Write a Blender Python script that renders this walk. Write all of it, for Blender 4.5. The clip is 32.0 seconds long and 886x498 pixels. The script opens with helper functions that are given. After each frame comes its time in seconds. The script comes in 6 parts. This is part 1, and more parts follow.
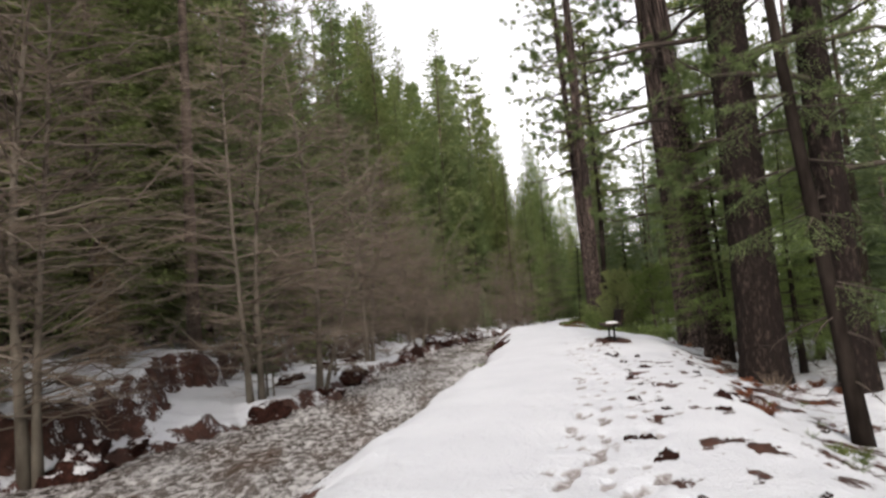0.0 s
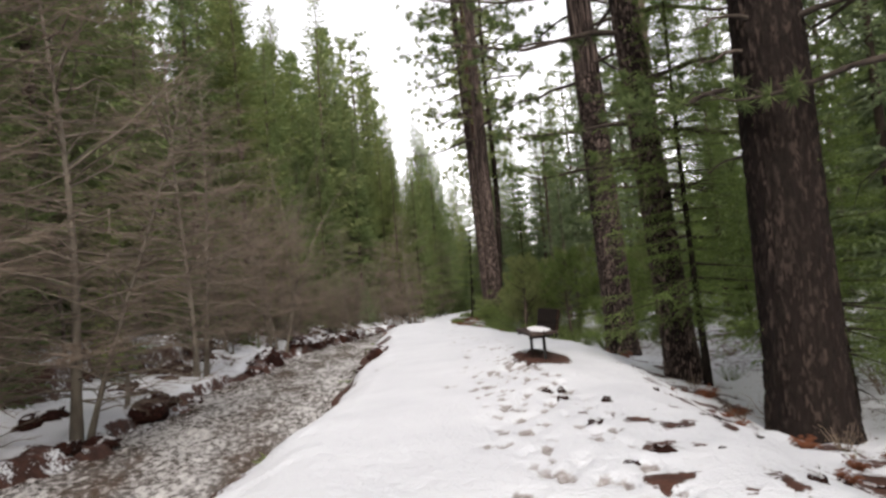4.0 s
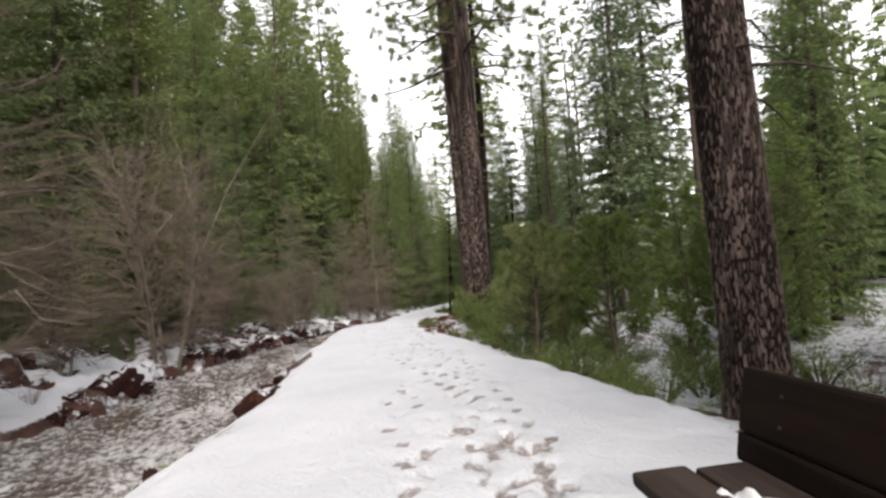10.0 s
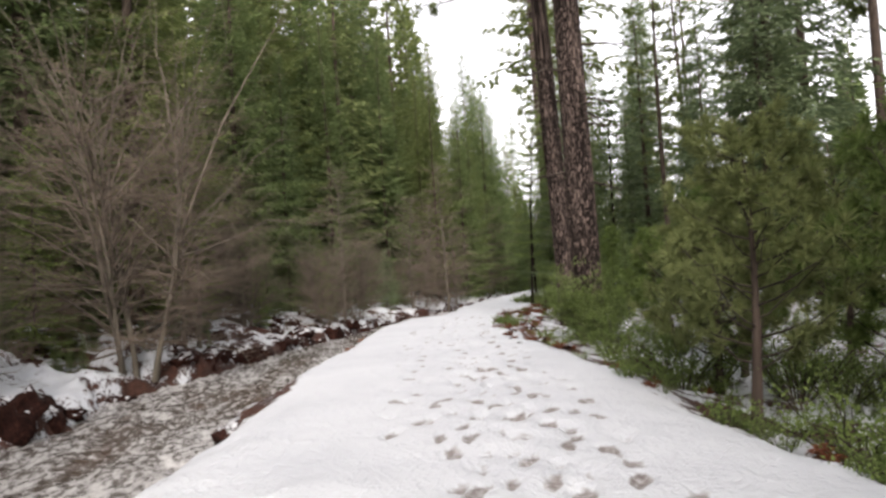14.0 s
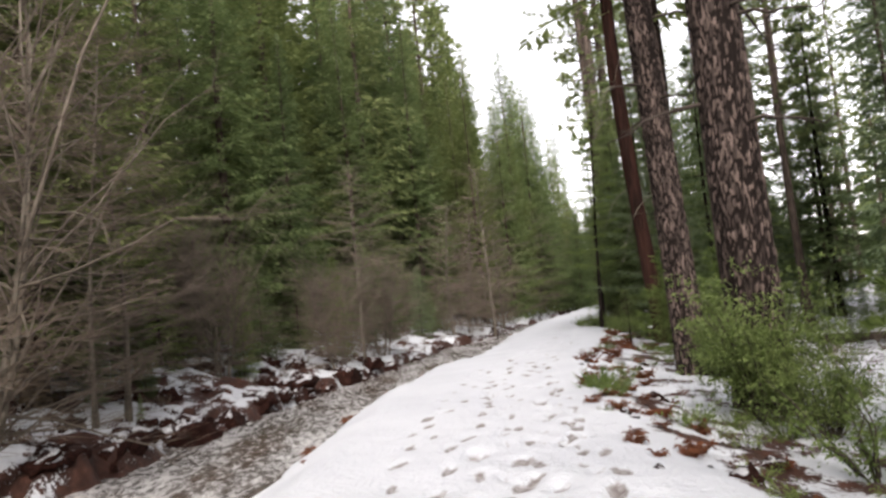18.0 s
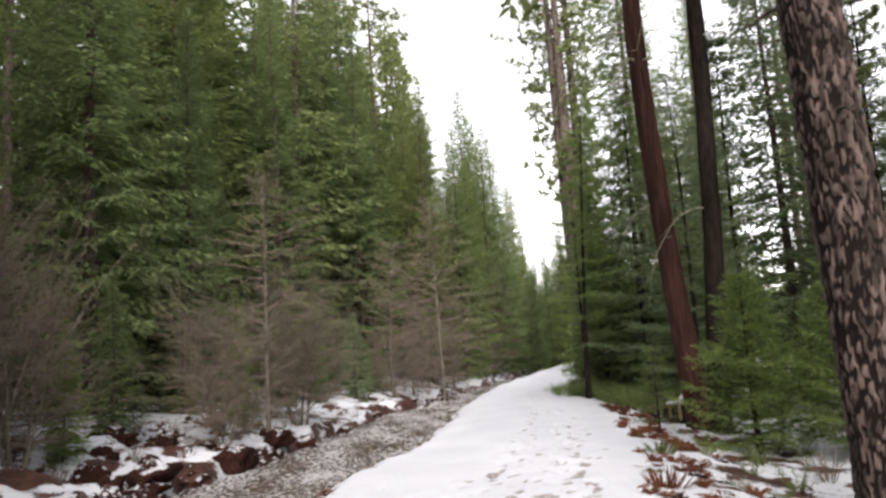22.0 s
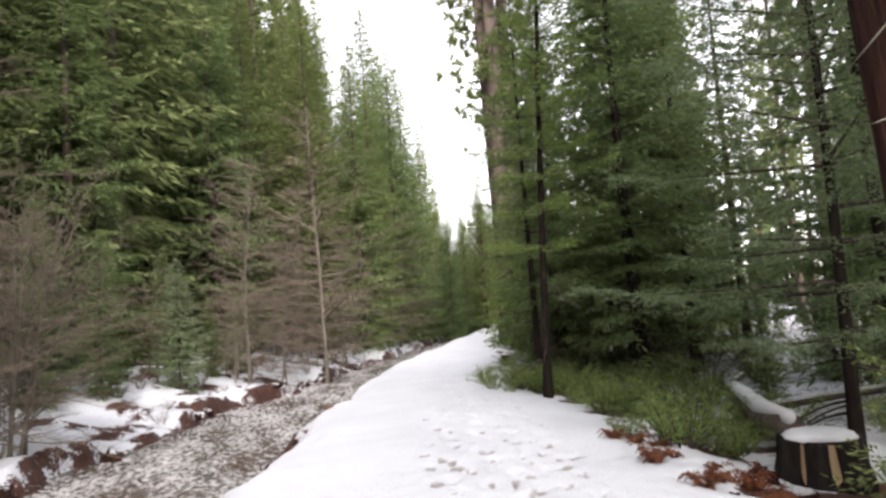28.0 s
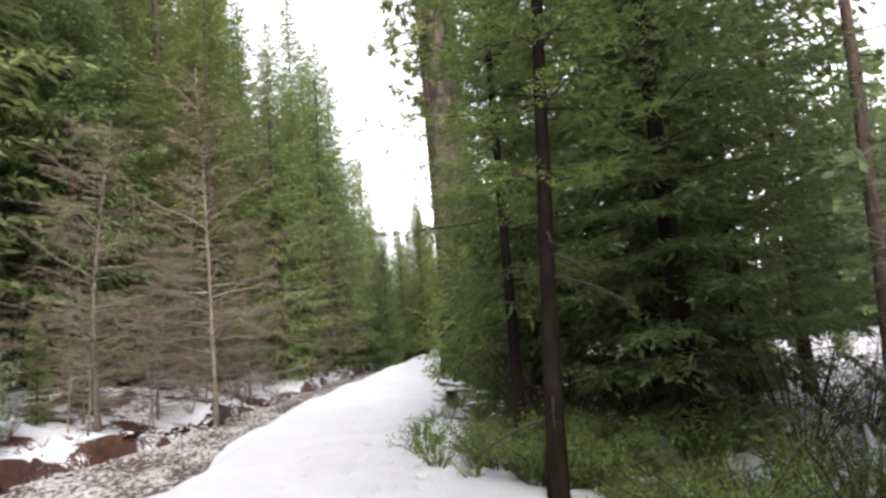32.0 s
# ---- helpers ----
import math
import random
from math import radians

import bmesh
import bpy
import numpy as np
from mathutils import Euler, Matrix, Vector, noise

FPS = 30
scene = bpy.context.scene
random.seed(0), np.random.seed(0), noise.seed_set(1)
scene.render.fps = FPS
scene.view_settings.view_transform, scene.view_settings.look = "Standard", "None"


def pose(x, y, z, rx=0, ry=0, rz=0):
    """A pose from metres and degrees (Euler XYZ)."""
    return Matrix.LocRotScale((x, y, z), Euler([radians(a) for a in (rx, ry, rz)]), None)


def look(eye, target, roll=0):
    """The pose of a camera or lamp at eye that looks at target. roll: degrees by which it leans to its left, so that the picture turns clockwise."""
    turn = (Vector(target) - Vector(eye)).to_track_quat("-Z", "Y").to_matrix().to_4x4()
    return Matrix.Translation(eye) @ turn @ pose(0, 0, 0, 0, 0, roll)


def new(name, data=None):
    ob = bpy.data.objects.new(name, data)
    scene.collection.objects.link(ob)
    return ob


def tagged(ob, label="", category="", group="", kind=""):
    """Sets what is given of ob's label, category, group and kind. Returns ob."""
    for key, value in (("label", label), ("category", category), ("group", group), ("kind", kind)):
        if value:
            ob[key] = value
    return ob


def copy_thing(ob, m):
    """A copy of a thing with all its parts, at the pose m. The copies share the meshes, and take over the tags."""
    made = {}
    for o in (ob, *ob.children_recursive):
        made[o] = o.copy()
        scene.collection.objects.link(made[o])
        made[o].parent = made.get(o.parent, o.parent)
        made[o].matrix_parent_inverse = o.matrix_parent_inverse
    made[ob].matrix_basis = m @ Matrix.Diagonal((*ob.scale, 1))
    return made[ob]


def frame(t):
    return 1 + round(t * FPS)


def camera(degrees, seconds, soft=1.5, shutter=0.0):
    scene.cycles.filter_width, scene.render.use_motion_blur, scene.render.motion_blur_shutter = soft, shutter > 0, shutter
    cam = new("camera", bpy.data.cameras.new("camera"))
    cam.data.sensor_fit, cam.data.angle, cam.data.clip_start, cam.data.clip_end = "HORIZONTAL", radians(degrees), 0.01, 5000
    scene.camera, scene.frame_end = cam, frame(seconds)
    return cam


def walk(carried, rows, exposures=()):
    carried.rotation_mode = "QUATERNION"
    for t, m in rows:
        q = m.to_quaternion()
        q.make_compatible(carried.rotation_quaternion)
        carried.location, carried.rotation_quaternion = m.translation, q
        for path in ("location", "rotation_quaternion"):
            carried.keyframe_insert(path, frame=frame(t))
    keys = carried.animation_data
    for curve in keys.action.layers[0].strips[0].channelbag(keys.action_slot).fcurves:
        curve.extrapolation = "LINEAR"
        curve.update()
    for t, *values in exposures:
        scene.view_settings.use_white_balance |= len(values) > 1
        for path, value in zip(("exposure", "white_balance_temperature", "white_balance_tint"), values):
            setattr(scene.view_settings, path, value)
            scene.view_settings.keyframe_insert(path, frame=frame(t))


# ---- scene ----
cam = camera(64.0, 32.0, soft=2.7)
METRES, EYE, TILT, LEAN, TURN = 58.0, 1.3, 5.55, 4.5, 0.0
ROWS = [
    (0.0, 0.0, 0.0, 0.0, 0.0, 0.0, -0.0),
    (0.5, 0.0008, 0.0145, -0.0022, -3.68, -0.73, -0.18),
    (1.0, 0.0024, 0.0293, -0.0033, -4.81, -2.02, 0.47),
    (1.5, 0.0033, 0.0457, -0.005, -5.31, -0.52, -0.51),
    (2.0, 0.0063, 0.0614, -0.0057, -9.12, 0.17, -2.18),
    (2.5, 0.0099, 0.0768, -0.0063, -9.3, -0.35, -1.94),
    (4.5, 0.0188, 0.1325, -0.008, -8.86, -0.57, -0.29),
    (5.0, 0.0227, 0.1468, -0.0082, -9.31, 2.27, -4.72),
    (5.5, 0.0274, 0.1596, -0.0093, -3.27, 1.05, -3.96),
    (6.0, 0.0321, 0.1733, -0.0105, -8.97, 1.77, -1.12),
    (6.5, 0.0356, 0.1884, -0.0118, -10.76, 1.01, 1.9),
    (7.0, 0.0382, 0.2028, -0.0131, -8.22, -1.27, 1.54),
    (7.5, 0.0415, 0.2182, -0.0142, -7.31, -1.26, -1.74),
    (8.0, 0.0441, 0.2344, -0.0159, -5.82, 2.61, 1.37),
    (8.5, 0.0462, 0.2499, -0.0172, -3.07, 1.57, 1.85),
    (9.0, 0.0489, 0.2654, -0.0184, -9.67, 1.12, -2.09),
    (9.5, 0.0506, 0.2807, -0.0198, -13.93, -1.99, -5.16),
    (10.0, 0.0541, 0.2967, -0.0205, -10.41, -1.33, -1.4),
    (10.5, 0.0578, 0.313, -0.0219, -8.42, -0.15, -3.95),
    (11.0, 0.0597, 0.3288, -0.0229, -7.64, -0.13, -3.6),
    (11.5, 0.0622, 0.3448, -0.0242, -7.37, -1.13, -4.17),
    (12.0, 0.0652, 0.3609, -0.0254, -6.89, 0.05, -2.46),
    (12.5, 0.0675, 0.377, -0.0276, -3.69, -0.09, -1.84),
    (13.0, 0.0693, 0.3947, -0.0304, -3.32, -1.41, -0.86),
    (13.5, 0.0717, 0.4119, -0.0323, -4.81, -3.03, -1.97),
    (14.0, 0.0742, 0.4296, -0.0338, -4.34, -2.52, -1.26),
    (14.5, 0.0768, 0.4461, -0.0344, -2.17, -3.59, -0.15),
    (16.5, 0.0807, 0.5102, -0.0383, -6.1, -0.59, -3.01),
    (17.0, 0.0828, 0.5268, -0.0396, -5.52, 0.52, -2.13),
    (17.5, 0.0848, 0.5441, -0.0412, -3.51, -1.74, -0.63),
    (18.0, 0.0856, 0.5611, -0.0423, -0.91, -1.04, 1.2),
    (18.5, 0.0848, 0.5768, -0.0432, -0.11, -1.26, 2.69),
    (19.0, 0.0841, 0.592, -0.0448, -3.59, -2.81, -0.64),
    (19.5, 0.0838, 0.6072, -0.0454, -6.62, -0.08, 1.89),
    (20.0, 0.0846, 0.6218, -0.0469, -8.97, -0.76, -0.72),
    (20.5, 0.0867, 0.6363, -0.0474, -5.59, 0.62, -0.36),
    (21.0, 0.0882, 0.6512, -0.0487, -6.49, 1.23, 1.12),
    (21.5, 0.0889, 0.6673, -0.0506, -4.56, 1.69, 0.63),
    (22.0, 0.0914, 0.6838, -0.0539, -5.05, 3.45, -1.36),
    (22.5, 0.0918, 0.6996, -0.0553, -8.37, 3.19, 1.06),
    (23.0, 0.0925, 0.7149, -0.0565, -10.52, 3.13, 0.21),
    (23.5, 0.0942, 0.731, -0.0579, -11.67, 2.6, 2.79),
    (24.0, 0.0962, 0.7462, -0.0591, -13.3, 2.91, -2.1),
    (24.5, 0.0987, 0.7601, -0.0595, -15.83, -0.03, -3.91),
    (25.0, 0.103, 0.7752, -0.0602, -20.07, -1.16, 0.13),
    (25.5, 0.1087, 0.7878, -0.061, -19.74, 0.49, -4.9),
    (27.5, 0.1264, 0.8536, -0.0686, -16.28, 1.14, -1.13),
    (28.0, 0.1316, 0.8679, -0.0705, -11.96, 0.93, -1.29),
    (28.5, 0.1357, 0.8824, -0.0719, -9.71, 1.9, -0.1),
    (29.0, 0.1385, 0.8973, -0.0733, -7.67, 2.14, 1.21),
    (29.5, 0.1407, 0.9118, -0.0747, -14.49, 3.2, -0.31),
    (30.0, 0.1444, 0.9254, -0.0762, -12.8, 2.21, -1.14),
    (30.5, 0.1475, 0.9392, -0.0776, -12.98, 3.07, -2.13),
    (31.0, 0.1519, 0.9517, -0.0789, -13.89, 2.85, -2.4),
    (31.5, 0.1572, 0.9637, -0.0804, -15.97, 3.19, -1.33),
    (32.0, 0.1618, 0.9768, -0.0817, -16.87, 3.13, -1.53),
]
walk(cam, [(t, pose(0, 0, EYE, TILT, LEAN, TURN) @ pose(METRES * x, METRES * y, METRES * z, 90 + pitch, roll, yaw)) for t, x, y, z, yaw, pitch, roll in ROWS],
     exposures=[(0.0, 1.32, 6950, 15), (6.0, 1.46, 6950, 15), (12.0, 1.52, 6950, 15), (24.0, 1.84, 6800, 17), (32.0, 2.16, 6750, 17)])

# ---- world and light: a bright overcast winter day ----
world = bpy.data.worlds.new("overcast_sky")
scene.world = world
world.use_nodes = True
wn, wl = world.node_tree.nodes, world.node_tree.links
sky = wn.new("ShaderNodeTexSky")
sky.sky_type, sky.sun_disc = "NISHITA", False
sky.sun_elevation, sky.sun_rotation = radians(38), radians(186)
sky.air_density, sky.dust_density, sky.ozone_density = 1.0, 1.5, 1.0
grey = wn.new("ShaderNodeHueSaturation")
grey.inputs["Saturation"].default_value = 0.22
wl.new(sky.outputs[0], grey.inputs["Color"])
wl.new(grey.outputs[0], wn["Background"].inputs["Color"])
wn["Background"].inputs["Strength"].default_value = 0.15
sun = new("sun", bpy.data.lights.new("sun", "SUN"))
sun.data.energy, sun.data.angle, sun.data.color = 1.5, radians(30), (1.0, 0.97, 0.93)
# light comes from straight behind the walker
sun.matrix_world = look((0, 0, 60), (8, 76, 0))


# ---- small tools ----
def rnd(a, b):
    return random.uniform(a, b)


def hash2(ix, iy, seed):
    n = (ix.astype(np.int64) * 374761393 + iy.astype(np.int64) * 668265263 + seed * 1442695041) & 0xFFFFFFFF
    n = ((n ^ (n >> 13)) * 1274126177) & 0xFFFFFFFF
    return ((n ^ (n >> 16)) & 0xFFFF) / 65535.0


def vnoise(x, y, seed=0):
    """Smooth value noise from 0 to 1."""
    x, y = np.broadcast_arrays(np.asarray(x, float), np.asarray(y, float))
    ix, iy = np.floor(x), np.floor(y)
    fx, fy = x - ix, y - iy
    fx, fy = fx * fx * (3 - 2 * fx), fy * fy * (3 - 2 * fy)
    a, b = hash2(ix, iy, seed), hash2(ix + 1, iy, seed)
    c, d = hash2(ix, iy + 1, seed), hash2(ix + 1, iy + 1, seed)
    return (a * (1 - fx) + b * fx) * (1 - fy) + (c * (1 - fx) + d * fx) * fy


def fbm(x, y, seed=0, octaves=4):
    total, size = 0.0, 0.0
    for k in range(octaves):
        total, size = total + vnoise(x * 2**k, y * 2**k, seed + k) * 0.5**k, size + 0.5**k
    return total / size


def smooth(v):
    v = np.clip(v, 0, 1)
    return v * v * (3 - 2 * v)


def make_mesh(name, verts, faces, smooth_faces=False):
    """A mesh from arrays: verts (n, 3); faces one array of triangles or quads, or a list of such arrays."""
    faces = faces if isinstance(faces, list) else [faces]
    faces = [np.asarray(f, np.int32) for f in faces if len(f)]
    me = bpy.data.meshes.new(name)
    loops = np.concatenate([f.ravel() for f in faces])
    totals = np.concatenate([np.full(len(f), f.shape[1], np.int32) for f in faces])
    starts = np.concatenate([[0], np.cumsum(totals)[:-1]]).astype(np.int32)
    me.vertices.add(len(verts)), me.loops.add(len(loops)), me.polygons.add(len(totals))
    me.vertices.foreach_set("co", np.asarray(verts, np.float32).ravel())
    me.loops.foreach_set("vertex_index", loops)
    me.polygons.foreach_set("loop_start", starts)
    if smooth_faces:
        me.polygons.foreach_set("use_smooth", np.ones(len(totals), bool))
    me.update(calc_edges=True)
    return me


class Bag:
    """Collects triangles and quads of one mesh."""

    def __init__(self):
        self.v, self.t, self.q, self.n = [], [], [], 0

    def add(self, verts, tris=None, quads=None):
        verts = np.asarray(verts, float).reshape(-1, 3)
        if tris is not None:
            self.t.append(np.asarray(tris).reshape(-1, 3) + self.n)
        if quads is not None:
            self.q.append(np.asarray(quads).reshape(-1, 4) + self.n)
        self.v.append(verts)
        self.n += len(verts)

    def mesh(self, name, smooth_faces=False):
        faces = []
        if self.t:
            faces.append(np.concatenate(self.t))
        if self.q:
            faces.append(np.concatenate(self.q))
        return make_mesh(name, np.concatenate(self.v), faces, smooth_faces)


def tube(bag, points, radii, sides=6, cap=True):
    """A tapered tube along points."""
    points, radii = np.asarray(points, float), np.asarray(radii, float)
    way = np.gradient(points, axis=0)
    way /= np.linalg.norm(way, axis=1, keepdims=True) + 1e-9
    ref = np.array([0.0, 0.0, 1.0]) if abs(way[0, 2]) < 0.8 else np.array([1.0, 0.0, 0.0])
    a = np.cross(way, ref)
    a /= np.linalg.norm(a, axis=1, keepdims=True) + 1e-9
    b = np.cross(way, a)
    ang = np.arange(sides) * 2 * np.pi / sides
    ring = points[:, None] + radii[:, None, None] * (a[:, None] * np.cos(ang)[None, :, None] + b[:, None] * np.sin(ang)[None, :, None])
    n = len(points)
    i, j = np.meshgrid(np.arange(n - 1), np.arange(sides), indexing="ij")
    k = (j + 1) % sides
    quads = np.stack([i * sides + j, i * sides + k, (i + 1) * sides + k, (i + 1) * sides + j], -1).reshape(-1, 4)
    verts = ring.reshape(-1, 3)
    tris = None
    if cap:
        verts = np.concatenate([verts, points[-1:], points[:1]])
        m, s = n * sides, np.arange(sides)
        tris = np.concatenate([np.stack([(n - 1) * sides + s, (n - 1) * sides + (s + 1) % sides, np.full(sides, m)], -1),
                               np.stack([(s + 1) % sides, s, np.full(sides, m + 1)], -1)])
    bag.add(verts, tris, quads)


def unit(v):
    return v / (np.linalg.norm(v, axis=-1, keepdims=True) + 1e-9)


def kites(bag, base, way, length, width, normal):
    """Many lance-shaped leaves or needle sprays, each a bent pair of triangles."""
    side = unit(np.cross(way, normal))
    up = unit(np.cross(side, way))
    length, width = np.broadcast_to(length, len(base))[:, None], np.broadcast_to(width, len(base))[:, None]
    mid = base + way * length * 0.45 + up * length * 0.04
    v = np.stack([base, mid + side * width * 0.5, base + way * length - up * length * 0.05, mid - side * width * 0.5], 1)
    n = len(base)
    k = np.arange(n)[:, None] * 4
    tris = np.concatenate([k + [0, 1, 2], k + [0, 2, 3]], 1)
    bag.add(v.reshape(-1, 3), tris.reshape(-1, 3))


def spikes(bag, base, way, length, width):
    """Many thin three-sided twigs that taper to a point."""
    n = len(base)
    a = unit(np.cross(way, np.array([0.31, 0.17, 0.93])))
    b = np.cross(way, a)
    length, width = np.broadcast_to(length, n)[:, None], np.broadcast_to(width, n)[:, None]
    v = np.stack([base + a * width * 0.5, base + (-0.5 * a + 0.87 * b) * width * 0.5, base + (-0.5 * a - 0.87 * b) * width * 0.5, base + way * length], 1)
    k = np.arange(n)[:, None] * 4
    tris = np.concatenate([k + [0, 1, 3], k + [1, 2, 3], k + [2, 0, 3]], 1)
    bag.add(v.reshape(-1, 3), tris.reshape(-1, 3))


def part(name, data, material, parent=None, label=""):
    """Links a mesh (or a bmesh, or a Bag) as one object under a thing or a part."""
    if isinstance(data, Bag):
        data = data.mesh(name)
    elif isinstance(data, bmesh.types.BMesh):
        bm, data = data, bpy.data.meshes.new(name)
        bm.to_mesh(data)
        bm.free()
    if material and not data.materials:
        data.materials.append(material)
    ob = new(name, data)
    ob.parent = parent
    return tagged(ob, label)


def thing(name, label, category, group="", kind=""):
    return tagged(new(name), label, category, group, kind)


def place_at(ob, x, y, z, rz=0.0, scale=1.0, lean=(0.0, 0.0)):
    m = pose(x, y, z, lean[0], lean[1], rz) @ Matrix.Diagonal((scale, scale, scale, 1))
    ob.matrix_basis = m
    return ob


# ---- materials ----
def shader(name, rough=0.8, spec=0.3):
    m = bpy.data.materials.new(name)
    m.use_nodes = True
    n, l = m.node_tree.nodes, m.node_tree.links
    b = n["Principled BSDF"]
    b.inputs["Roughness"].default_value = rough
    b.inputs["Specular IOR Level"].default_value = spec
    return m, n, l, b


def noise_node(n, l, scale, detail=4.0, coords="Object", stretch=(1, 1, 1), rough=0.55):
    tc, mp, tx = n.new("ShaderNodeTexCoord"), n.new("ShaderNodeMapping"), n.new("ShaderNodeTexNoise")
    mp.inputs["Scale"].default_value = stretch
    tx.inputs["Scale"].default_value, tx.inputs["Detail"].default_value, tx.inputs["Roughness"].default_value = scale, detail, rough
    l.new(tc.outputs[coords], mp.inputs[0])
    l.new(mp.outputs[0], tx.inputs["Vector"])
    return tx.outputs[0]


def ramp(n, l, value, *stops):
    r = n.new("ShaderNodeValToRGB")
    while len(r.color_ramp.elements) < len(stops):
        r.color_ramp.elements.new(0.5)
    for e, (p, c) in zip(r.color_ramp.elements, stops):
        e.position, e.color = p, (*c, 1) if len(c) == 3 else c
    l.new(value, r.inputs[0])
    return r.outputs[0]


def mix(n, l, fac, a, b, how="MIX"):
    m = n.new("ShaderNodeMix")
    m.data_type, m.blend_type = "RGBA", how
    for socket, value in ((m.inputs[0], fac), (m.inputs[6], a), (m.inputs[7], b)):
        if isinstance(value, (int, float)):
            socket.default_value = value
        elif isinstance(value, tuple):
            socket.default_value = (*value, 1)
        else:
            l.new(value, socket)
    return m.outputs[2]


def maths(n, l, how, a, b):
    m = n.new("ShaderNodeMath")
    m.operation = how
    for socket, value in zip(m.inputs, (a, b)):
        if isinstance(value, (int, float)):
            socket.default_value = value
        else:
            l.new(value, socket)
    return m.outputs[0]


def bump(n, l, b, height, strength, distance=0.02):
    k = n.new("ShaderNodeBump")
    k.inputs["Strength"].default_value, k.inputs["Distance"].default_value = strength, distance
    l.new(height, k.inputs["Height"])
    l.new(k.outputs[0], b.inputs["Normal"])


def plain(name, dark, light, scale=6.0, rough=0.8, spec=0.3, relief=0.3, stretch=(1, 1, 1), distance=0.01):
    """A surface with two scales of mottling and a fine relief."""
    m, n, l, b = shader(name, rough, spec)
    coarse, fine = noise_node(n, l, scale * 0.25, 3, stretch=stretch), noise_node(n, l, scale, 5, stretch=stretch)
    both = maths(n, l, "ADD", maths(n, l, "MULTIPLY", coarse, 0.5), maths(n, l, "MULTIPLY", fine, 0.5))
    l.new(ramp(n, l, both, (0.32, dark), (0.68, light)), b.inputs["Base Color"])
    bump(n, l, b, fine, relief, distance)
    return m


def foliage(name, dark, light, glow=0.25, rough=0.7):
    """Needles or leaves: each spray has its own shade, each plant its own tone, and light passes through them."""
    m, n, l, b = shader(name, rough, 0.12)
    info, geo = n.new("ShaderNodeObjectInfo"), n.new("ShaderNodeNewGeometry")
    mixed = maths(n, l, "ADD", maths(n, l, "MULTIPLY", geo.outputs["Random Per Island"], 0.6), maths(n, l, "MULTIPLY", info.outputs["Random"], 0.4))
    colour = ramp(n, l, mixed, (0.05, dark), (0.95, tuple(1.12 * v for v in light)))
    patches = noise_node(n, l, 0.6, 3)
    colour = mix(n, l, maths(n, l, "MULTIPLY", patches, 0.25), colour, tuple(0.9 * v for v in dark))
    l.new(colour, b.inputs["Base Color"])
    t = n.new("ShaderNodeBsdfTranslucent")
    l.new(colour, t.inputs["Color"])
    s = n.new("ShaderNodeMixShader")
    s.inputs[0].default_value = glow
    l.new(b.outputs[0], s.inputs[1])
    l.new(t.outputs[0], s.inputs[2])
    l.new(s.outputs[0], n["Material Output"].inputs["Surface"])
    return m


FIR = foliage("fir_needles", (0.083, 0.123, 0.055), (0.201, 0.255, 0.100), 0.48)
CEDAR = foliage("cedar_sprays", (0.093, 0.124, 0.041), (0.213, 0.248, 0.095), 0.48)
PINE = foliage("pine_needles", (0.114, 0.149, 0.061), (0.255, 0.292, 0.120), 0.48)
YOUNG = foliage("young_needles", (0.110, 0.165, 0.050), (0.230, 0.298, 0.096), 0.5)
SOFT = foliage("soft_long_needles", (0.130, 0.162, 0.066), (0.280, 0.312, 0.132), 0.5)
BLUE = foliage("silvery_needles", (0.105, 0.148, 0.086), (0.225, 0.280, 0.150), 0.45)
LEAF = foliage("broad_leaves", (0.082, 0.122, 0.037), (0.224, 0.285, 0.098), 0.4, 0.5)
FADED = foliage("faded_needles", (0.110, 0.082, 0.052), (0.235, 0.178, 0.112), 0.3)
BRACKEN = foliage("dead_bracken", (0.075, 0.026, 0.014), (0.235, 0.093, 0.048), 0.2)
BARK = plain("conifer_bark", (0.034, 0.026, 0.022), (0.120, 0.090, 0.074), 9, 0.9, 0.15, 0.9, (1, 1, 0.25), 0.03)
REDBARK = plain("cedar_bark", (0.005, 0.003, 0.002), (0.066, 0.028, 0.021), 22, 0.9, 0.15, 1.0, (1, 1, 0.08), 0.03)
PALEBARK = plain("weathered_bark", (0.038, 0.028, 0.023), (0.138, 0.108, 0.091), 6, 0.9, 0.15, 0.6, (1, 1, 0.2), 0.02)
ALDER = plain("alder_bark", (0.060, 0.050, 0.040), (0.215, 0.190, 0.152), 5, 0.85, 0.2, 0.4, (1, 1, 0.4))
BOUGH = plain("alder_boughs", (0.074, 0.061, 0.049), (0.222, 0.190, 0.153), 4, 0.85, 0.2, 0.3)
TWIG = plain("alder_twigs", (0.100, 0.075, 0.058), (0.245, 0.196, 0.154), 3, 0.85, 0.2, 0.2)
LICHEN = plain("lichen_twigs", (0.150, 0.150, 0.110), (0.300, 0.290, 0.220), 3, 0.9, 0.15, 0.2)
DEADWOOD = plain("dead_branches", (0.030, 0.024, 0.020), (0.090, 0.072, 0.060), 5, 0.9, 0.15, 0.3)
PLANK = plain("stained_plank", (0.006, 0.004, 0.003), (0.026, 0.015, 0.011), 10, 0.9, 0.08, 0.5, (1, 0.06, 1))
WORN = plain("worn_seat_plank", (0.014, 0.010, 0.009), (0.056, 0.042, 0.036), 12, 0.9, 0.1, 0.6, (1, 0.08, 1))
METAL = plain("painted_steel", (0.010, 0.010, 0.010), (0.024, 0.022, 0.021), 14, 0.8, 0.2, 0.2)
FIRBARK = plain("young_fir_bark", (0.008, 0.006, 0.005), (0.032, 0.025, 0.021), 12, 0.95, 0.05, 0.8, (1, 1, 0.3), 0.02)
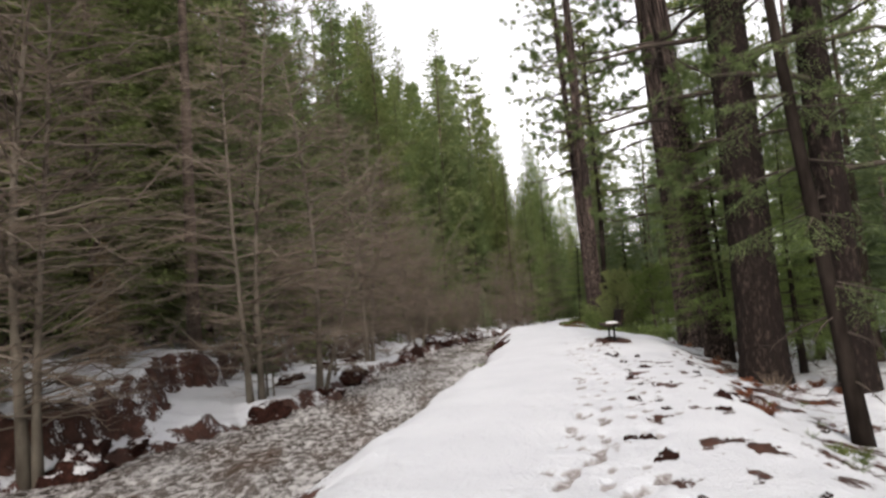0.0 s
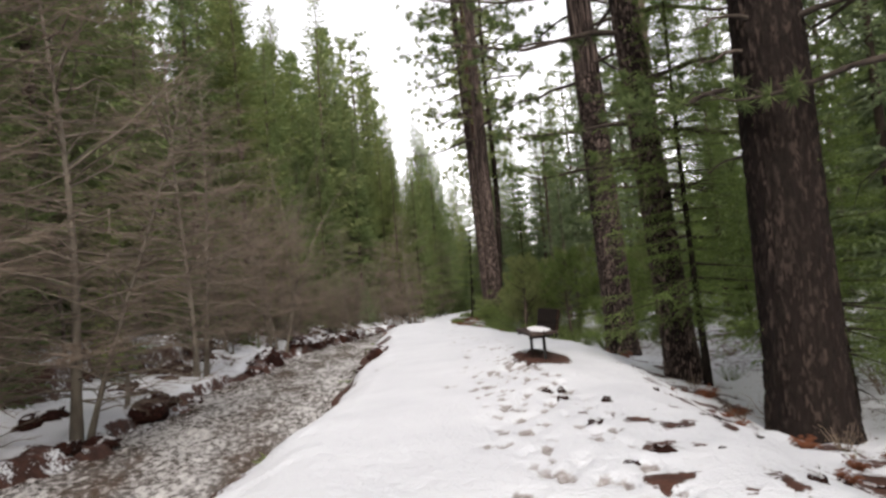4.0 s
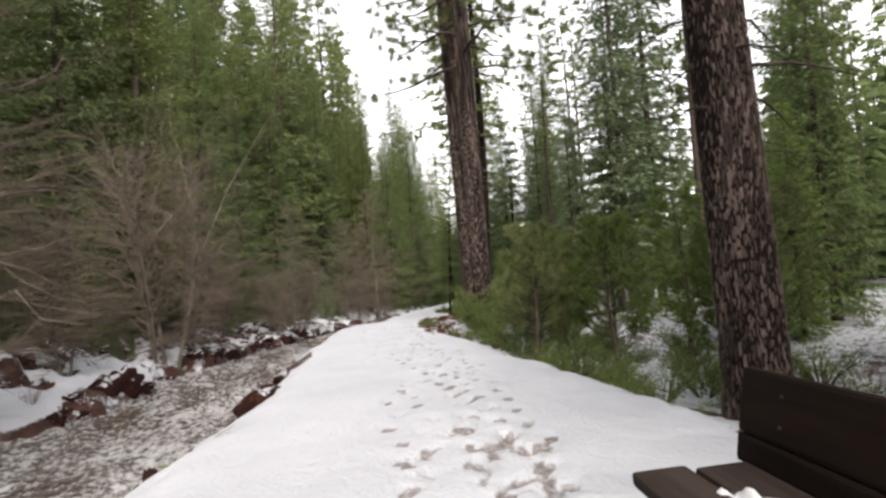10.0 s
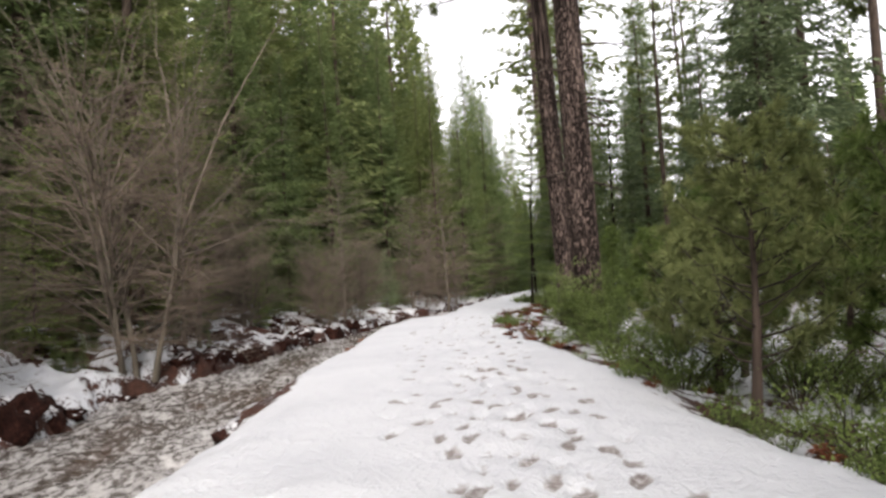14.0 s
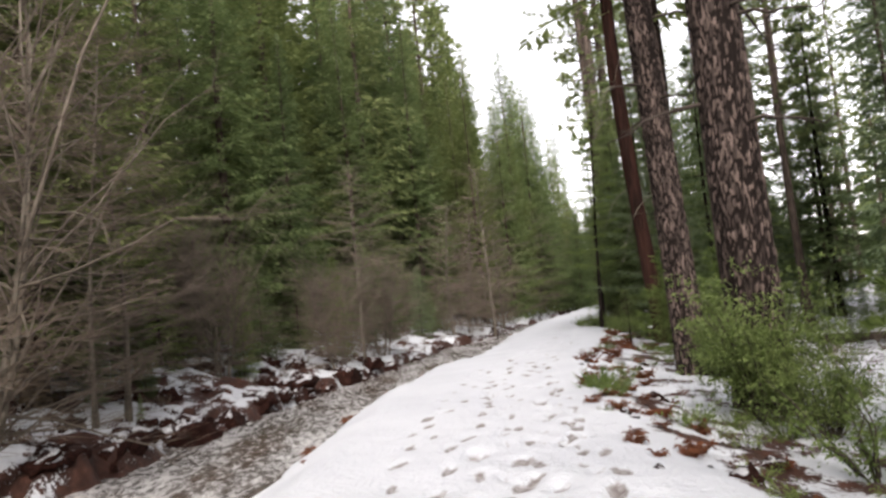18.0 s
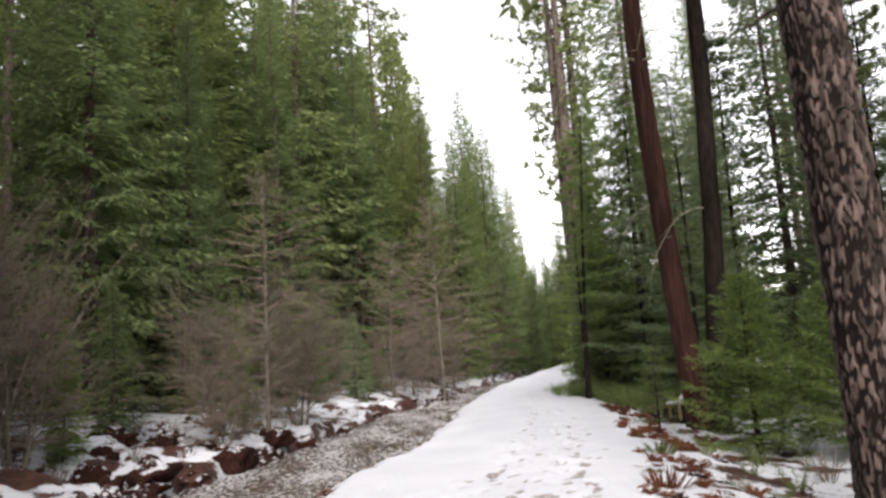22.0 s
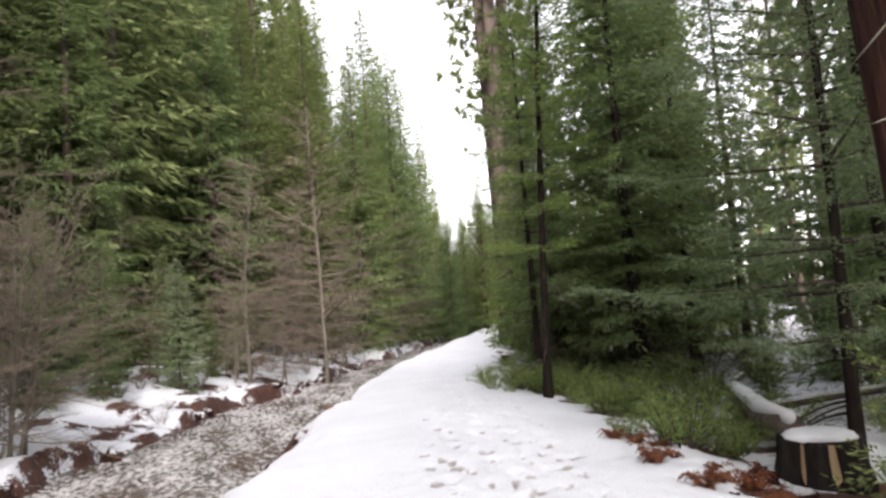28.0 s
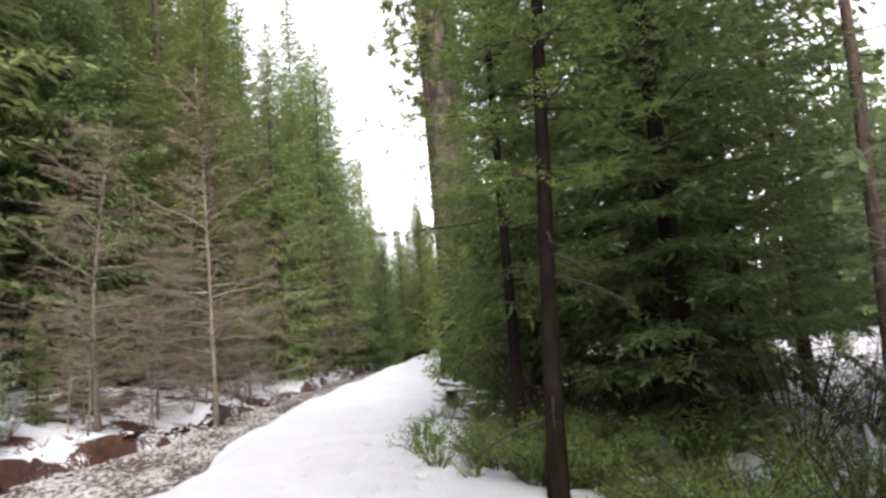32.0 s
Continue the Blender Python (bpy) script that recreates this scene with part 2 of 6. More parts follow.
SNOWPILE = plain("old_snow", (0.56, 0.57, 0.59), (0.64, 0.65, 0.665), 16, 0.65, 0.3, 0.6, (1, 1, 1), 0.015)
SOIL = plain("red_soil", (0.016, 0.006, 0.005), (0.085, 0.032, 0.022), 9, 0.95, 0.1, 1.0, (1, 1, 1), 0.04)
CHARRED = plain("charred_wood", (0.006, 0.005, 0.005), (0.030, 0.024, 0.021), 14, 0.95, 0.1, 0.8, (1, 1, 0.3), 0.02)
CUTWOOD = plain("split_wood", (0.20, 0.13, 0.07), (0.42, 0.31, 0.19), 8, 0.85, 0.2, 0.4, (1, 1, 0.1))


def snowy_soil():
    """Broken earth with snow lying where it faces up."""
    m, n, l, b = shader("snowy_soil", 0.9, 0.12)
    geo, sep = n.new("ShaderNodeNewGeometry"), n.new("ShaderNodeSeparateXYZ")
    l.new(geo.outputs["Normal"], sep.inputs[0])
    fine, mid = noise_node(n, l, 18, 5), noise_node(n, l, 4, 4)
    level = maths(n, l, "ADD", sep.outputs["Z"], maths(n, l, "MULTIPLY", maths(n, l, "SUBTRACT", mid, 0.5), 1.6))
    level = maths(n, l, "ADD", level, maths(n, l, "MULTIPLY", maths(n, l, "SUBTRACT", fine, 0.5), 0.7))
    mask = ramp(n, l, level, (0.86, (0, 0, 0)), (0.98, (1, 1, 1)))
    soil = ramp(n, l, fine, (0.3, (0.010, 0.004, 0.003)), (0.55, (0.030, 0.011, 0.008)), (0.75, (0.066, 0.027, 0.018)))
    l.new(mix(n, l, mask, soil, (0.57, 0.58, 0.60)), b.inputs["Base Color"])
    bump(n, l, b, maths(n, l, "ADD", fine, mid), 1.0, 0.04)
    return m


SNOWSOIL = snowy_soil()


def ground_material():
    m, n, l, b = shader("snow_and_soil", 0.7, 0.25)
    a = n.new("ShaderNodeAttribute")
    a.attribute_name = "bare"
    s = n.new("ShaderNodeAttribute")
    s.attribute_name = "slush"
    fine, mid, big = noise_node(n, l, 22, 5), noise_node(n, l, 5, 4), noise_node(n, l, 0.8, 3)
    edge = maths(n, l, "ADD", a.outputs["Fac"], maths(n, l, "MULTIPLY", maths(n, l, "SUBTRACT", fine, 0.5), 0.9))
    edge = maths(n, l, "ADD", edge, maths(n, l, "MULTIPLY", maths(n, l, "SUBTRACT", mid, 0.5), 0.9))
    edge = maths(n, l, "ADD", edge, maths(n, l, "MULTIPLY", maths(n, l, "SUBTRACT", big, 0.5), 0.5))
    mask = ramp(n, l, edge, (0.46, (0, 0, 0)), (0.58, (1, 1, 1)))
    snow = ramp(n, l, big, (0.3, (0.505, 0.53, 0.565)), (0.7, (0.575, 0.60, 0.63)))
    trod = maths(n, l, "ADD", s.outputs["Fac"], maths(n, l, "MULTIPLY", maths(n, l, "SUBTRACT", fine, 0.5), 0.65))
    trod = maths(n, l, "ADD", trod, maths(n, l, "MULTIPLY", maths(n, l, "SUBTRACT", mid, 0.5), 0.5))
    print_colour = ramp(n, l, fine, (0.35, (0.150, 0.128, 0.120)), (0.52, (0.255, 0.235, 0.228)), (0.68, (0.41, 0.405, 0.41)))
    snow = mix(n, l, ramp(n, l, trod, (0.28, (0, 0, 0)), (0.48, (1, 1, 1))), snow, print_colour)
    soil = ramp(n, l, mid, (0.3, (0.020, 0.007, 0.005)), (0.5, (0.050, 0.019, 0.013)), (0.72, (0.105, 0.043, 0.029)))
    soil = mix(n, l, maths(n, l, "MULTIPLY", fine, 0.6), soil, (0.030, 0.017, 0.011))
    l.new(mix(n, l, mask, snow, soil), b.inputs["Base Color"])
    bump(n, l, b, maths(n, l, "ADD", fine, maths(n, l, "MULTIPLY", mid, 1.5)), 0.6, 0.045)
    return m


def water_material():
    m, n, l, b = shader("running_water", 0.08, 0.5)
    b.inputs["IOR"].default_value = 1.33
    foam_glint, silt = noise_node(n, l, 8.5, 7, stretch=(1, 0.55, 1), rough=0.72), noise_node(n, l, 0.9, 5, stretch=(1, 0.35, 1))
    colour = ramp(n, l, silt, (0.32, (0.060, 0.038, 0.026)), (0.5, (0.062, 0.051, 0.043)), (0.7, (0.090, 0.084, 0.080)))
    # Pale speckle: foam and the sky's glints on ripples, painted into the colour.
    mask = ramp(n, l, maths(n, l, "ADD", maths(n, l, "MULTIPLY", foam_glint, 0.72), maths(n, l, "MULTIPLY", silt, 0.28)), (0.42, (0, 0, 0)), (0.50, (0.24, 0.24, 0.24)), (0.60, (1, 1, 1)))
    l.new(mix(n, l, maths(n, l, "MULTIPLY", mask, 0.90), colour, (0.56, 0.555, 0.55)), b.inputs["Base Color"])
    l.new(ramp(n, l, mask, (0.0, (0.16, 0.16, 0.16)), (1.0, (0.55, 0.55, 0.55))), b.inputs["Roughness"])
    bump(n, l, b, maths(n, l, "ADD", noise_node(n, l, 9, 4, stretch=(1, 0.6, 1)), maths(n, l, "MULTIPLY", foam_glint, 0.6)), 0.85, 0.05)
    return m


GROUND, WATER = ground_material(), water_material()

# ---- plan: the path, the ditch beside it and the banks ----
_y = np.arange(-400.0, 1600.0, 0.25)


def line(ys, vs, soft=3.0):
    """A smooth line of values along the walk."""
    v = np.interp(_y, ys, vs)
    k = int(soft / 0.25)
    w = np.hanning(2 * k + 3)[1:-1]
    return np.convolve(np.pad(v, k, mode="edge"), w / w.sum(), mode="valid")


PATH_X = line((-400, -20, 0, 4.5, 10, 15.4, 21, 26, 32.6, 39.8, 45.1, 50.5, 56.9, 64, 74, 90, 110, 140, 1600),
              (-60, -3, 0, 0.58, 1.88, 2.86, 3.81, 4.48, 5.0, 5.34, 6.02, 7.6, 9.25, 10.45, 12.5, 17.9, 24.9, 35.0, 440))
PATH_Z = line((-400, 0, 4.5, 10, 21, 32.6, 40, 45, 50.5, 56.9, 64, 1600), (0, 0, 0.02, 0.2, 0.25, 0.31, 0.31, 0.38, 0.2, 0.03, 0, 0), 4)
NEAR_U = line((-400, 5, 12, 16, 20, 26, 30, 34, 40, 50, 57, 60, 65, 75, 1600), (-3.05, -3.05, -2.95, -2.82, -2.9, -2.9, -2.75, -2.75, -2.6, -2.9, -3.25, -3.1, -2.8, -2.6, -2.6))
FAR_U = line((-400, 5, 10, 13, 15.5, 20, 27, 32, 38, 45, 50, 57, 61, 70, 80, 1600), (-8.8, -8.8, -8.8, -8.0, -7.1, -7.1, -7.4, -7.1, -6.8, -6.6, -7.1, -8.2, -7.4, -6.8, -6.2, -5.8), 2)
RIGHT_U = line((-400, 8, 16, 20, 24, 28, 30, 38, 42, 50, 57, 61, 64, 73, 1600), (1.5, 1.5, 1.6, 2.1, 2.15, 1.85, 1.6, 1.15, 1.32, 1.5, 1.75, 1.5, 1.1, 1.25, 1.4), 2)
RIGHT_DROP = line((-400, 0, 28, 40, 60, 1600), (0.8, 0.8, 0.75, 0.5, 0.36, 0.36), 4)
WATER_H = -0.95


def along(v, y):
    return np.interp(y, _y, v)


def px(y, u=0.0):
    return float(along(PATH_X, y)) + u


def height(u, y):
    """Ground height over the path's level, then the path's own level added."""
    u, y = np.broadcast_arrays(np.asarray(u, float), np.asarray(y, float))
    wob = lambda s, seed: (vnoise(y * s, y * 0 + seed, seed) - 0.5) * 2
    un = along(NEAR_U, y) + 0.22 * wob(0.5, 3) + 0.10 * wob(1.9, 4)
    uf = along(FAR_U, y) + 0.35 * wob(0.35, 5) + 0.22 * wob(1.3, 6)
    ur = along(RIGHT_U, y) + 0.18 * wob(0.7, 7)
    h = 0.03 * np.cos(u * 1.1)
    # right shoulder and forest floor
    d = u - ur
    drop = along(RIGHT_DROP, y)
    h = np.where(d > 0, h - drop * (0.38 * smooth(d / 1.2) + 0.62 * smooth((d - 0.3) / 2.4)), h)
    h = h + 0.20 * np.exp(-(((u - 0.95) / 0.8) ** 2) - ((y - 18.7) / 2.0) ** 2)
    far_r = smooth((u - 4) / 4)
    h = h + far_r * (fbm(u * 0.25, y * 0.25, 21) - 0.5) * 0.7 + 0.004 * np.clip(u - 12, 0, 400)
    # near bank of the ditch
    d = un - u
    h = np.where(d > -1.15, h - 0.50 * smooth((d + 1.15) / 1.25) - 0.28 * smooth((d + 0.40 + 0.25 * wob(1.4, 12)) / 0.35) - 0.64 * smooth(d / 0.8), h)
    # far bank: a cut face at first, then a broken slope
    d = u * -1 + uf
    cut = smooth((40 - y) / 6) * smooth((y + 30) / 20)
    lip = (0.16 + (0.44 - 0.22 * smooth((y - 14) / 5) * smooth((38 - y) / 6)) * smooth((fbm(y * 0.9, y * 0 + 2.2, 9, 3) - 0.3) / 0.4)) * smooth((d + 0.05 + 0.3 * (vnoise(u * 3, y * 2.2, 10) - 0.5)) / 0.20)
    face = 0.10 * np.minimum(d, 4.0) + (0.95 + 0.2 * smooth((12 - y) / 6)) * smooth((d - 0.80 - 2.20 * smooth((y - 13) / 6) - (0.5 * wob(0.22, 8) + 0.35 * wob(1.1, 11)) * smooth((y - 9) / 8)) / 0.30)
    slope = 1.0 * smooth(d / 4.6)
    left = -1.28 + 0.25 * smooth((d + 0.7) / 0.7) + lip + np.where(d > 0, cut * face + (1 - cut) * slope, 0)
    left = left + np.clip(d - 5, 0, 400) * 0.02 + smooth(d / 1.5) * (fbm(u * 0.7, y * 0.7, 31) - 0.5) * 0.32 * smooth((u + 22) / 8) + smooth(d / 0.3) * (fbm(u * 2.3, y * 2.0, 32, 3) - 0.5) * smooth((u + 15) / 2) * (0.14 + 0.34 * (1 - cut) * smooth((62 - y) / 5))
    h = np.where(d > -0.7, np.maximum(left, h * 0 - 1.28), h)
    # the ground's own small swells
    h = h + (fbm(u * 1.1, y * 1.1, 41) - 0.5) * 0.07 + smooth((np.abs(u) - 1.2) / 1.2) * smooth((12 - np.abs(u)) / 3) * (fbm(u * 3.1, y * 3.1, 42, 3) - 0.5) * 0.12
    return h + along(PATH_Z, y)


def gz(x, y):
    """Ground height at a place of the plan."""
    return float(height(x - px(y), y))


def spaced(*runs):
    return np.unique(np.concatenate([np.arange(a, b, s) for a, b, s in runs]))


def build_ground():
    ys = np.concatenate([[-400, -200, -100, -60], spaced((-40, -4, 0.8), (-4, 62, 0.10), (62, 82, 0.2), (82, 130, 0.6), (130, 200, 8)), [240, 320, 500, 900, 1500]])
    us = np.concatenate([[-1500, -600, -250, -120], spaced((-80, -26, 3.0), (-26, -14, 0.8), (-14, -11, 0.3), (-11, -5.2, 0.13), (-5.2, -3.6, 0.4), (-3.6, -1.6, 0.1), (-1.6, 1.8, 0.065), (1.8, 4.6, 0.12), (4.6, 10, 0.25), (10, 24, 0.6), (24, 80, 4.0)), [120, 250, 600, 1500]])
    Y, U = np.meshgrid(ys, us, indexing="ij")
    Z = height(U, Y)
    slush = np.zeros_like(Z)
    rng = np.random.default_rng(5)
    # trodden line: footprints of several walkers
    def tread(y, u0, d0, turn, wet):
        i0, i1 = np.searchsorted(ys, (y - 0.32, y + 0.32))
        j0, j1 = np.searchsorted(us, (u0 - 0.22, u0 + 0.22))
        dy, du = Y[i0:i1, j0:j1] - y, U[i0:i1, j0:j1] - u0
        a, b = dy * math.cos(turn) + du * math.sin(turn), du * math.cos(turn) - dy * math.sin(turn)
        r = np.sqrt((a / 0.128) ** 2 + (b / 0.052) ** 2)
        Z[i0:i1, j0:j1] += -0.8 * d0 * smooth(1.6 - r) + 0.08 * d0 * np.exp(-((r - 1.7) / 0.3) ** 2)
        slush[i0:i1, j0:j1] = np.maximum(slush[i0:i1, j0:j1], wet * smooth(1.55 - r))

    for start, centre, stride, spread, depth in ((-3, 0.32, 0.66, 0.12, 0.08), (-2.7, 0.02, 0.70, 0.11, 0.06), (4, 0.60, 0.63, 0.12, 0.08), (17, 0.80, 0.72, 0.12, 0.07), (30, -0.35, 0.7, 0.12, 0.06)):
        y, side = start, 1
        while y < 74:
            u0 = centre + side * spread + rng.normal(0, 0.07) + 0.18 * math.sin(y * 0.21 + centre * 9)
            fade = 1.0 if y < 50 else max(0.45, 1 - (y - 50) / 25)
            tread(y, u0, depth * rng.uniform(0.5, 1.2), rng.normal(0, 0.25), rng.uniform(0.35, 1.0) * fade)
            y, side = y + stride * 0.5 * rng.uniform(0.85, 1.15), -side
    for k in range(130):
        y = rng.uniform(0, 58)
        tread(y, rng.normal(0.3, 0.42), rng.uniform(0.03, 0.07), rng.normal(0, 0.5), rng.uniform(0.3, 0.9))
    for k in range(64):
        tread(rng.uniform(14.5, 23.5), rng.uniform(-0.25, 0.95), rng.uniform(0.04, 0.08), rng.normal(0, 0.5), rng.uniform(0.5, 1.0))
    # where the snow has gone
    gy, gu = np.gradient(Z, ys, us)
    steep = np.sqrt(gy**2 + gu**2)
    un, uf, ur = along(NEAR_U, Y), along(FAR_U, Y), along(RIGHT_U, Y)
    patch, patch2 = fbm(U * 0.9, Y * 0.9, 51), fbm(U * 2.3, Y * 2.3, 52, 3)
    bare = 0.55 * smooth((steep - 0.55) / 0.5)
    far_side = smooth((uf + 0.3 - U) / 0.6)
    patch3 = fbm(U * 1.5, Y * 1.3, 55, 3)
    bare = np.maximum(bare * 0.6, far_side * (-0.08 + 0.72 * smooth((steep - 0.55) / 0.5) + 0.6 * (patch2 - 0.46)))
    edge = smooth((uf + 0.35 - U) / 0.2) * smooth((U - uf + 0.6) / 0.5)
    bare = np.maximum(bare, edge * (0.64 + 1.3 * (fbm(U * 1.6, Y * 1.1, 53, 3) - 0.45)))
    slope_left = far_side * smooth((Y - 33) / 6)
    bare = np.maximum(bare, slope_left * (0.27 + 0.06 * smooth((60 - Y) / 4) + 2.0 * (patch3 - 0.5) + 0.9 * (patch2 - 0.5)))
    deep_left = smooth((uf - 8.5 - U) / 5)
    bare = np.maximum(bare, deep_left * 0.44)
    right = smooth((U - ur - 0.1) / 0.6)
    early = smooth((17 - Y) / 4)
    bare = np.maximum(bare, right * (0.38 + 0.10 * smooth((Y - 22) / 4) + 1.5 * (patch2 - 0.5) + 0.7 * (patch - 0.5)) * smooth((5.0 - U) / 1.2))
    bare = np.maximum(bare, smooth((U - 3.5) / 2) * 0.46)
    bare = np.maximum(bare, early * smooth((U - 0.1) / 0.8) * smooth((5.0 - U) / 1.2) * (0.06 + 2.4 * (fbm(U * 5.2, Y * 2.6, 54, 3) - 0.5)))
    bare = np.maximum(bare, 0.85 * smooth((un + 0.25 - U) / 0.3) * smooth((U - uf - 0.1) / 0.3))
    bare = np.maximum(bare, smooth((un + 1.0 - U) / 0.3) * (1 - far_side) * (0.2 + 1.4 * (patch - 0.47)))
    near_edge = smooth((un + 0.42 - U) / 0.2) * smooth((U - uf - 1.0) / 0.3) * (0.8 + 0.2 * smooth((Y - 22) / 10))
    bare = np.maximum(bare, near_edge * (0.44 + 1.8 * (patch2 - 0.5)))
    # thawed ground below the bench
    bx, by = BENCH[0] - 0.15 - along(PATH_X, Y), BENCH[1] - 0.35
    r = np.sqrt(((U - bx) / 0.36) ** 2 + ((Y - by) / 0.82) ** 2) + (patch2 - 0.5) * 0.5
    bare = np.maximum(bare, smooth(1.75 - 1.1 * r))
    slush = np.maximum(slush, 0.22 * smooth(1.6 - 0.55 * r) * (patch2 > 0.5) * (U > -0.2))
    rows, cols = Z.shape
    i, j = np.meshgrid(np.arange(rows - 1), np.arange(cols - 1), indexing="ij")
    k = i * cols + j
    quads = np.stack([k, k + 1, k + cols + 1, k + cols], -1).reshape(-1, 4)
    X = U + along(PATH_X, Y)
    me = make_mesh("ground", np.stack([X, Y, Z], -1).reshape(-1, 3), quads, True)
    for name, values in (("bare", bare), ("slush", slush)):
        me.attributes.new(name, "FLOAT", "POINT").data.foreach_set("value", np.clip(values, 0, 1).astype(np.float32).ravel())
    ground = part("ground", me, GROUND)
    return tagged(ground, "patchy snow over red-brown soil with trodden footprints", "ground", kind="structure")


def build_water():
    ys = np.concatenate([spaced((-40, 2, 0.5), (2, 48, 0.10), (48, 85, 0.16), (85, 150, 0.8)), [170, 220]])
    f = np.linspace(-0.12, 1.12, 62)
    Y, F = np.meshgrid(ys, f, indexing="ij")
    U = along(FAR_U, Y) * (1 - F) + along(NEAR_U, Y) * F
    Z = WATER_H + along(PATH_Z, Y) + (fbm(U * 2.8, Y * 2.0, 61, 3) - 0.5) * 0.15 + (vnoise(U * 8, Y * 6, 66) - 0.5) * 0.05 + (fbm(U * 0.8, Y * 0.5, 67, 2) - 0.5) * 0.06
    rows, cols = Z.shape
    i, j = np.meshgrid(np.arange(rows - 1), np.arange(cols - 1), indexing="ij")
    k = i * cols + j
    quads = np.stack([k, k + 1, k + cols + 1, k + cols], -1).reshape(-1, 4)
    me = make_mesh("water", np.stack([U + along(PATH_X, Y), Y, Z], -1).reshape(-1, 3), quads, True)
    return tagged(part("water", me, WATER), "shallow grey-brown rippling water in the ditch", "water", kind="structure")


BENCH = (4.42, 18.58)
build_ground()
build_water()


# ---- trees ----
def spray_set(bag, rng, spine, reach, step, fan, width, droop, flat=0.25):
    """Needle sprays on both sides of a branch: spine points (k, 3); reach: length of the side twigs near the stem."""
    seg = np.linalg.norm(np.diff(spine, axis=0), axis=1)
    total = seg.sum()
    n = max(3, int(total / step))
    s = np.linspace(0.12, 1.0, n) + rng.uniform(-0.3, 0.3, n) / n
    s = np.clip(s, 0.05, 1)
    at = np.concatenate([[0], np.cumsum(seg)]) / total
    base = np.stack([np.interp(s, at, spine[:, c]) for c in range(3)], -1)
    way = unit(np.stack([np.interp(s, at, np.gradient(spine[:, c])) for c in range(3)], -1))
    up = np.array([0, 0, 1.0])
    side = unit(np.cross(way, up))
    for sign in (-1, 1):
        ang = np.radians(rng.uniform(38, 72, n))[:, None]
        twig = unit(way * np.cos(ang) + side * sign * np.sin(ang) + up * rng.uniform(-droop - flat, -droop + flat, n)[:, None])
        length = reach * (1.05 - 0.75 * s) * rng.uniform(0.6, 1.3, n) + 0.10
        normal = unit(up + rng.normal(0, 0.28, (n, 3)))
        kites(bag, base, twig, length, width * rng.uniform(0.7, 1.3, n), normal)
        for k in range(fan):
            f = (k + 1) / (fan + 0.6)
            b2 = base + twig * (length * f)[:, None] - up * (0.03 * length * f)[:, None]
            for s2 in (-1, 1):
                out = unit(twig * 0.75 + np.cross(twig, normal) * s2 * rng.uniform(0.4, 0.9, n)[:, None] - up * rng.uniform(-0.15, 0.35, n)[:, None])
                kites(bag, b2, out, length * (0.55 - 0.22 * f) * rng.uniform(0.6, 1.2, n), width * 0.85, unit(normal + rng.normal(0, 0.35, (n, 3))))
    tip = unit(way[-1:] - up * droop * 0.5)
    kites(bag, spine[-1:], tip, 0.35 * reach + 0.12, width, up[None])


def needle_set(bag, rng, spine, reach, step, per, width, droop):
    """Side twigs of a branch, each clothed in short flat needles."""
    seg = np.linalg.norm(np.diff(spine, axis=0), axis=1)
    total = seg.sum()
    n = max(4, int(total / step))
    s = np.clip(np.linspace(0.08, 1.0, n) + rng.uniform(-0.4, 0.4, n) / n, 0.03, 1)
    at = np.concatenate([[0], np.cumsum(seg)]) / total
    base = np.stack([np.interp(s, at, spine[:, c]) for c in range(3)], -1)
    way = unit(np.stack([np.interp(s, at, np.gradient(spine[:, c])) for c in range(3)], -1))
    up = np.array([0, 0, 1.0])
    for sign in (-1, 1):
        ang = np.radians(rng.uniform(30, 70, n))[:, None]
        side = unit(np.cross(way, up)) * sign
        twig = unit(way * np.cos(ang) + side * np.sin(ang) + up * rng.uniform(-droop - 0.3, -droop + 0.25, n)[:, None])
        length = reach * (1.08 - 0.78 * s) * rng.uniform(0.55, 1.25, n) + 0.08
        f = (np.arange(per) + 0.6) / per
        p = base[:, None] + twig[:, None] * (length[:, None] * f)[:, :, None] - up * (0.10 * length[:, None] * f**2)[:, :, None]
        p = p.reshape(-1, 3) + rng.normal(0, 0.012, (n * per, 3))
        t2 = np.repeat(twig, per, 0)
        lean = np.where(np.arange(n * per) % 2 == 0, 1, -1)[:, None] * rng.uniform(0.35, 1.0, (n * per, 1))
        w = unit(t2 * 0.9 + np.cross(t2, up) * lean + rng.normal(0, 0.38, (n * per, 3)))
        kites(bag, p, w, 3.4 * width * rng.uniform(0.6, 1.25, n * per), width * rng.uniform(0.6, 1.1, n * per), unit(up + rng.normal(0, 0.5, (n * per, 3))))


def trunk_points(rng, H, lean=0.0, bend=0.15, n=14):
    z = np.linspace(0, 1, n)
    a = rng.uniform(0, 2 * np.pi)
    off = bend * np.sin(z * np.pi * rng.uniform(0.7, 1.3))
    return np.stack([np.cos(a) * off + lean * z * H, np.sin(a) * off, z * H - 0.25 * (z == 0)], -1)


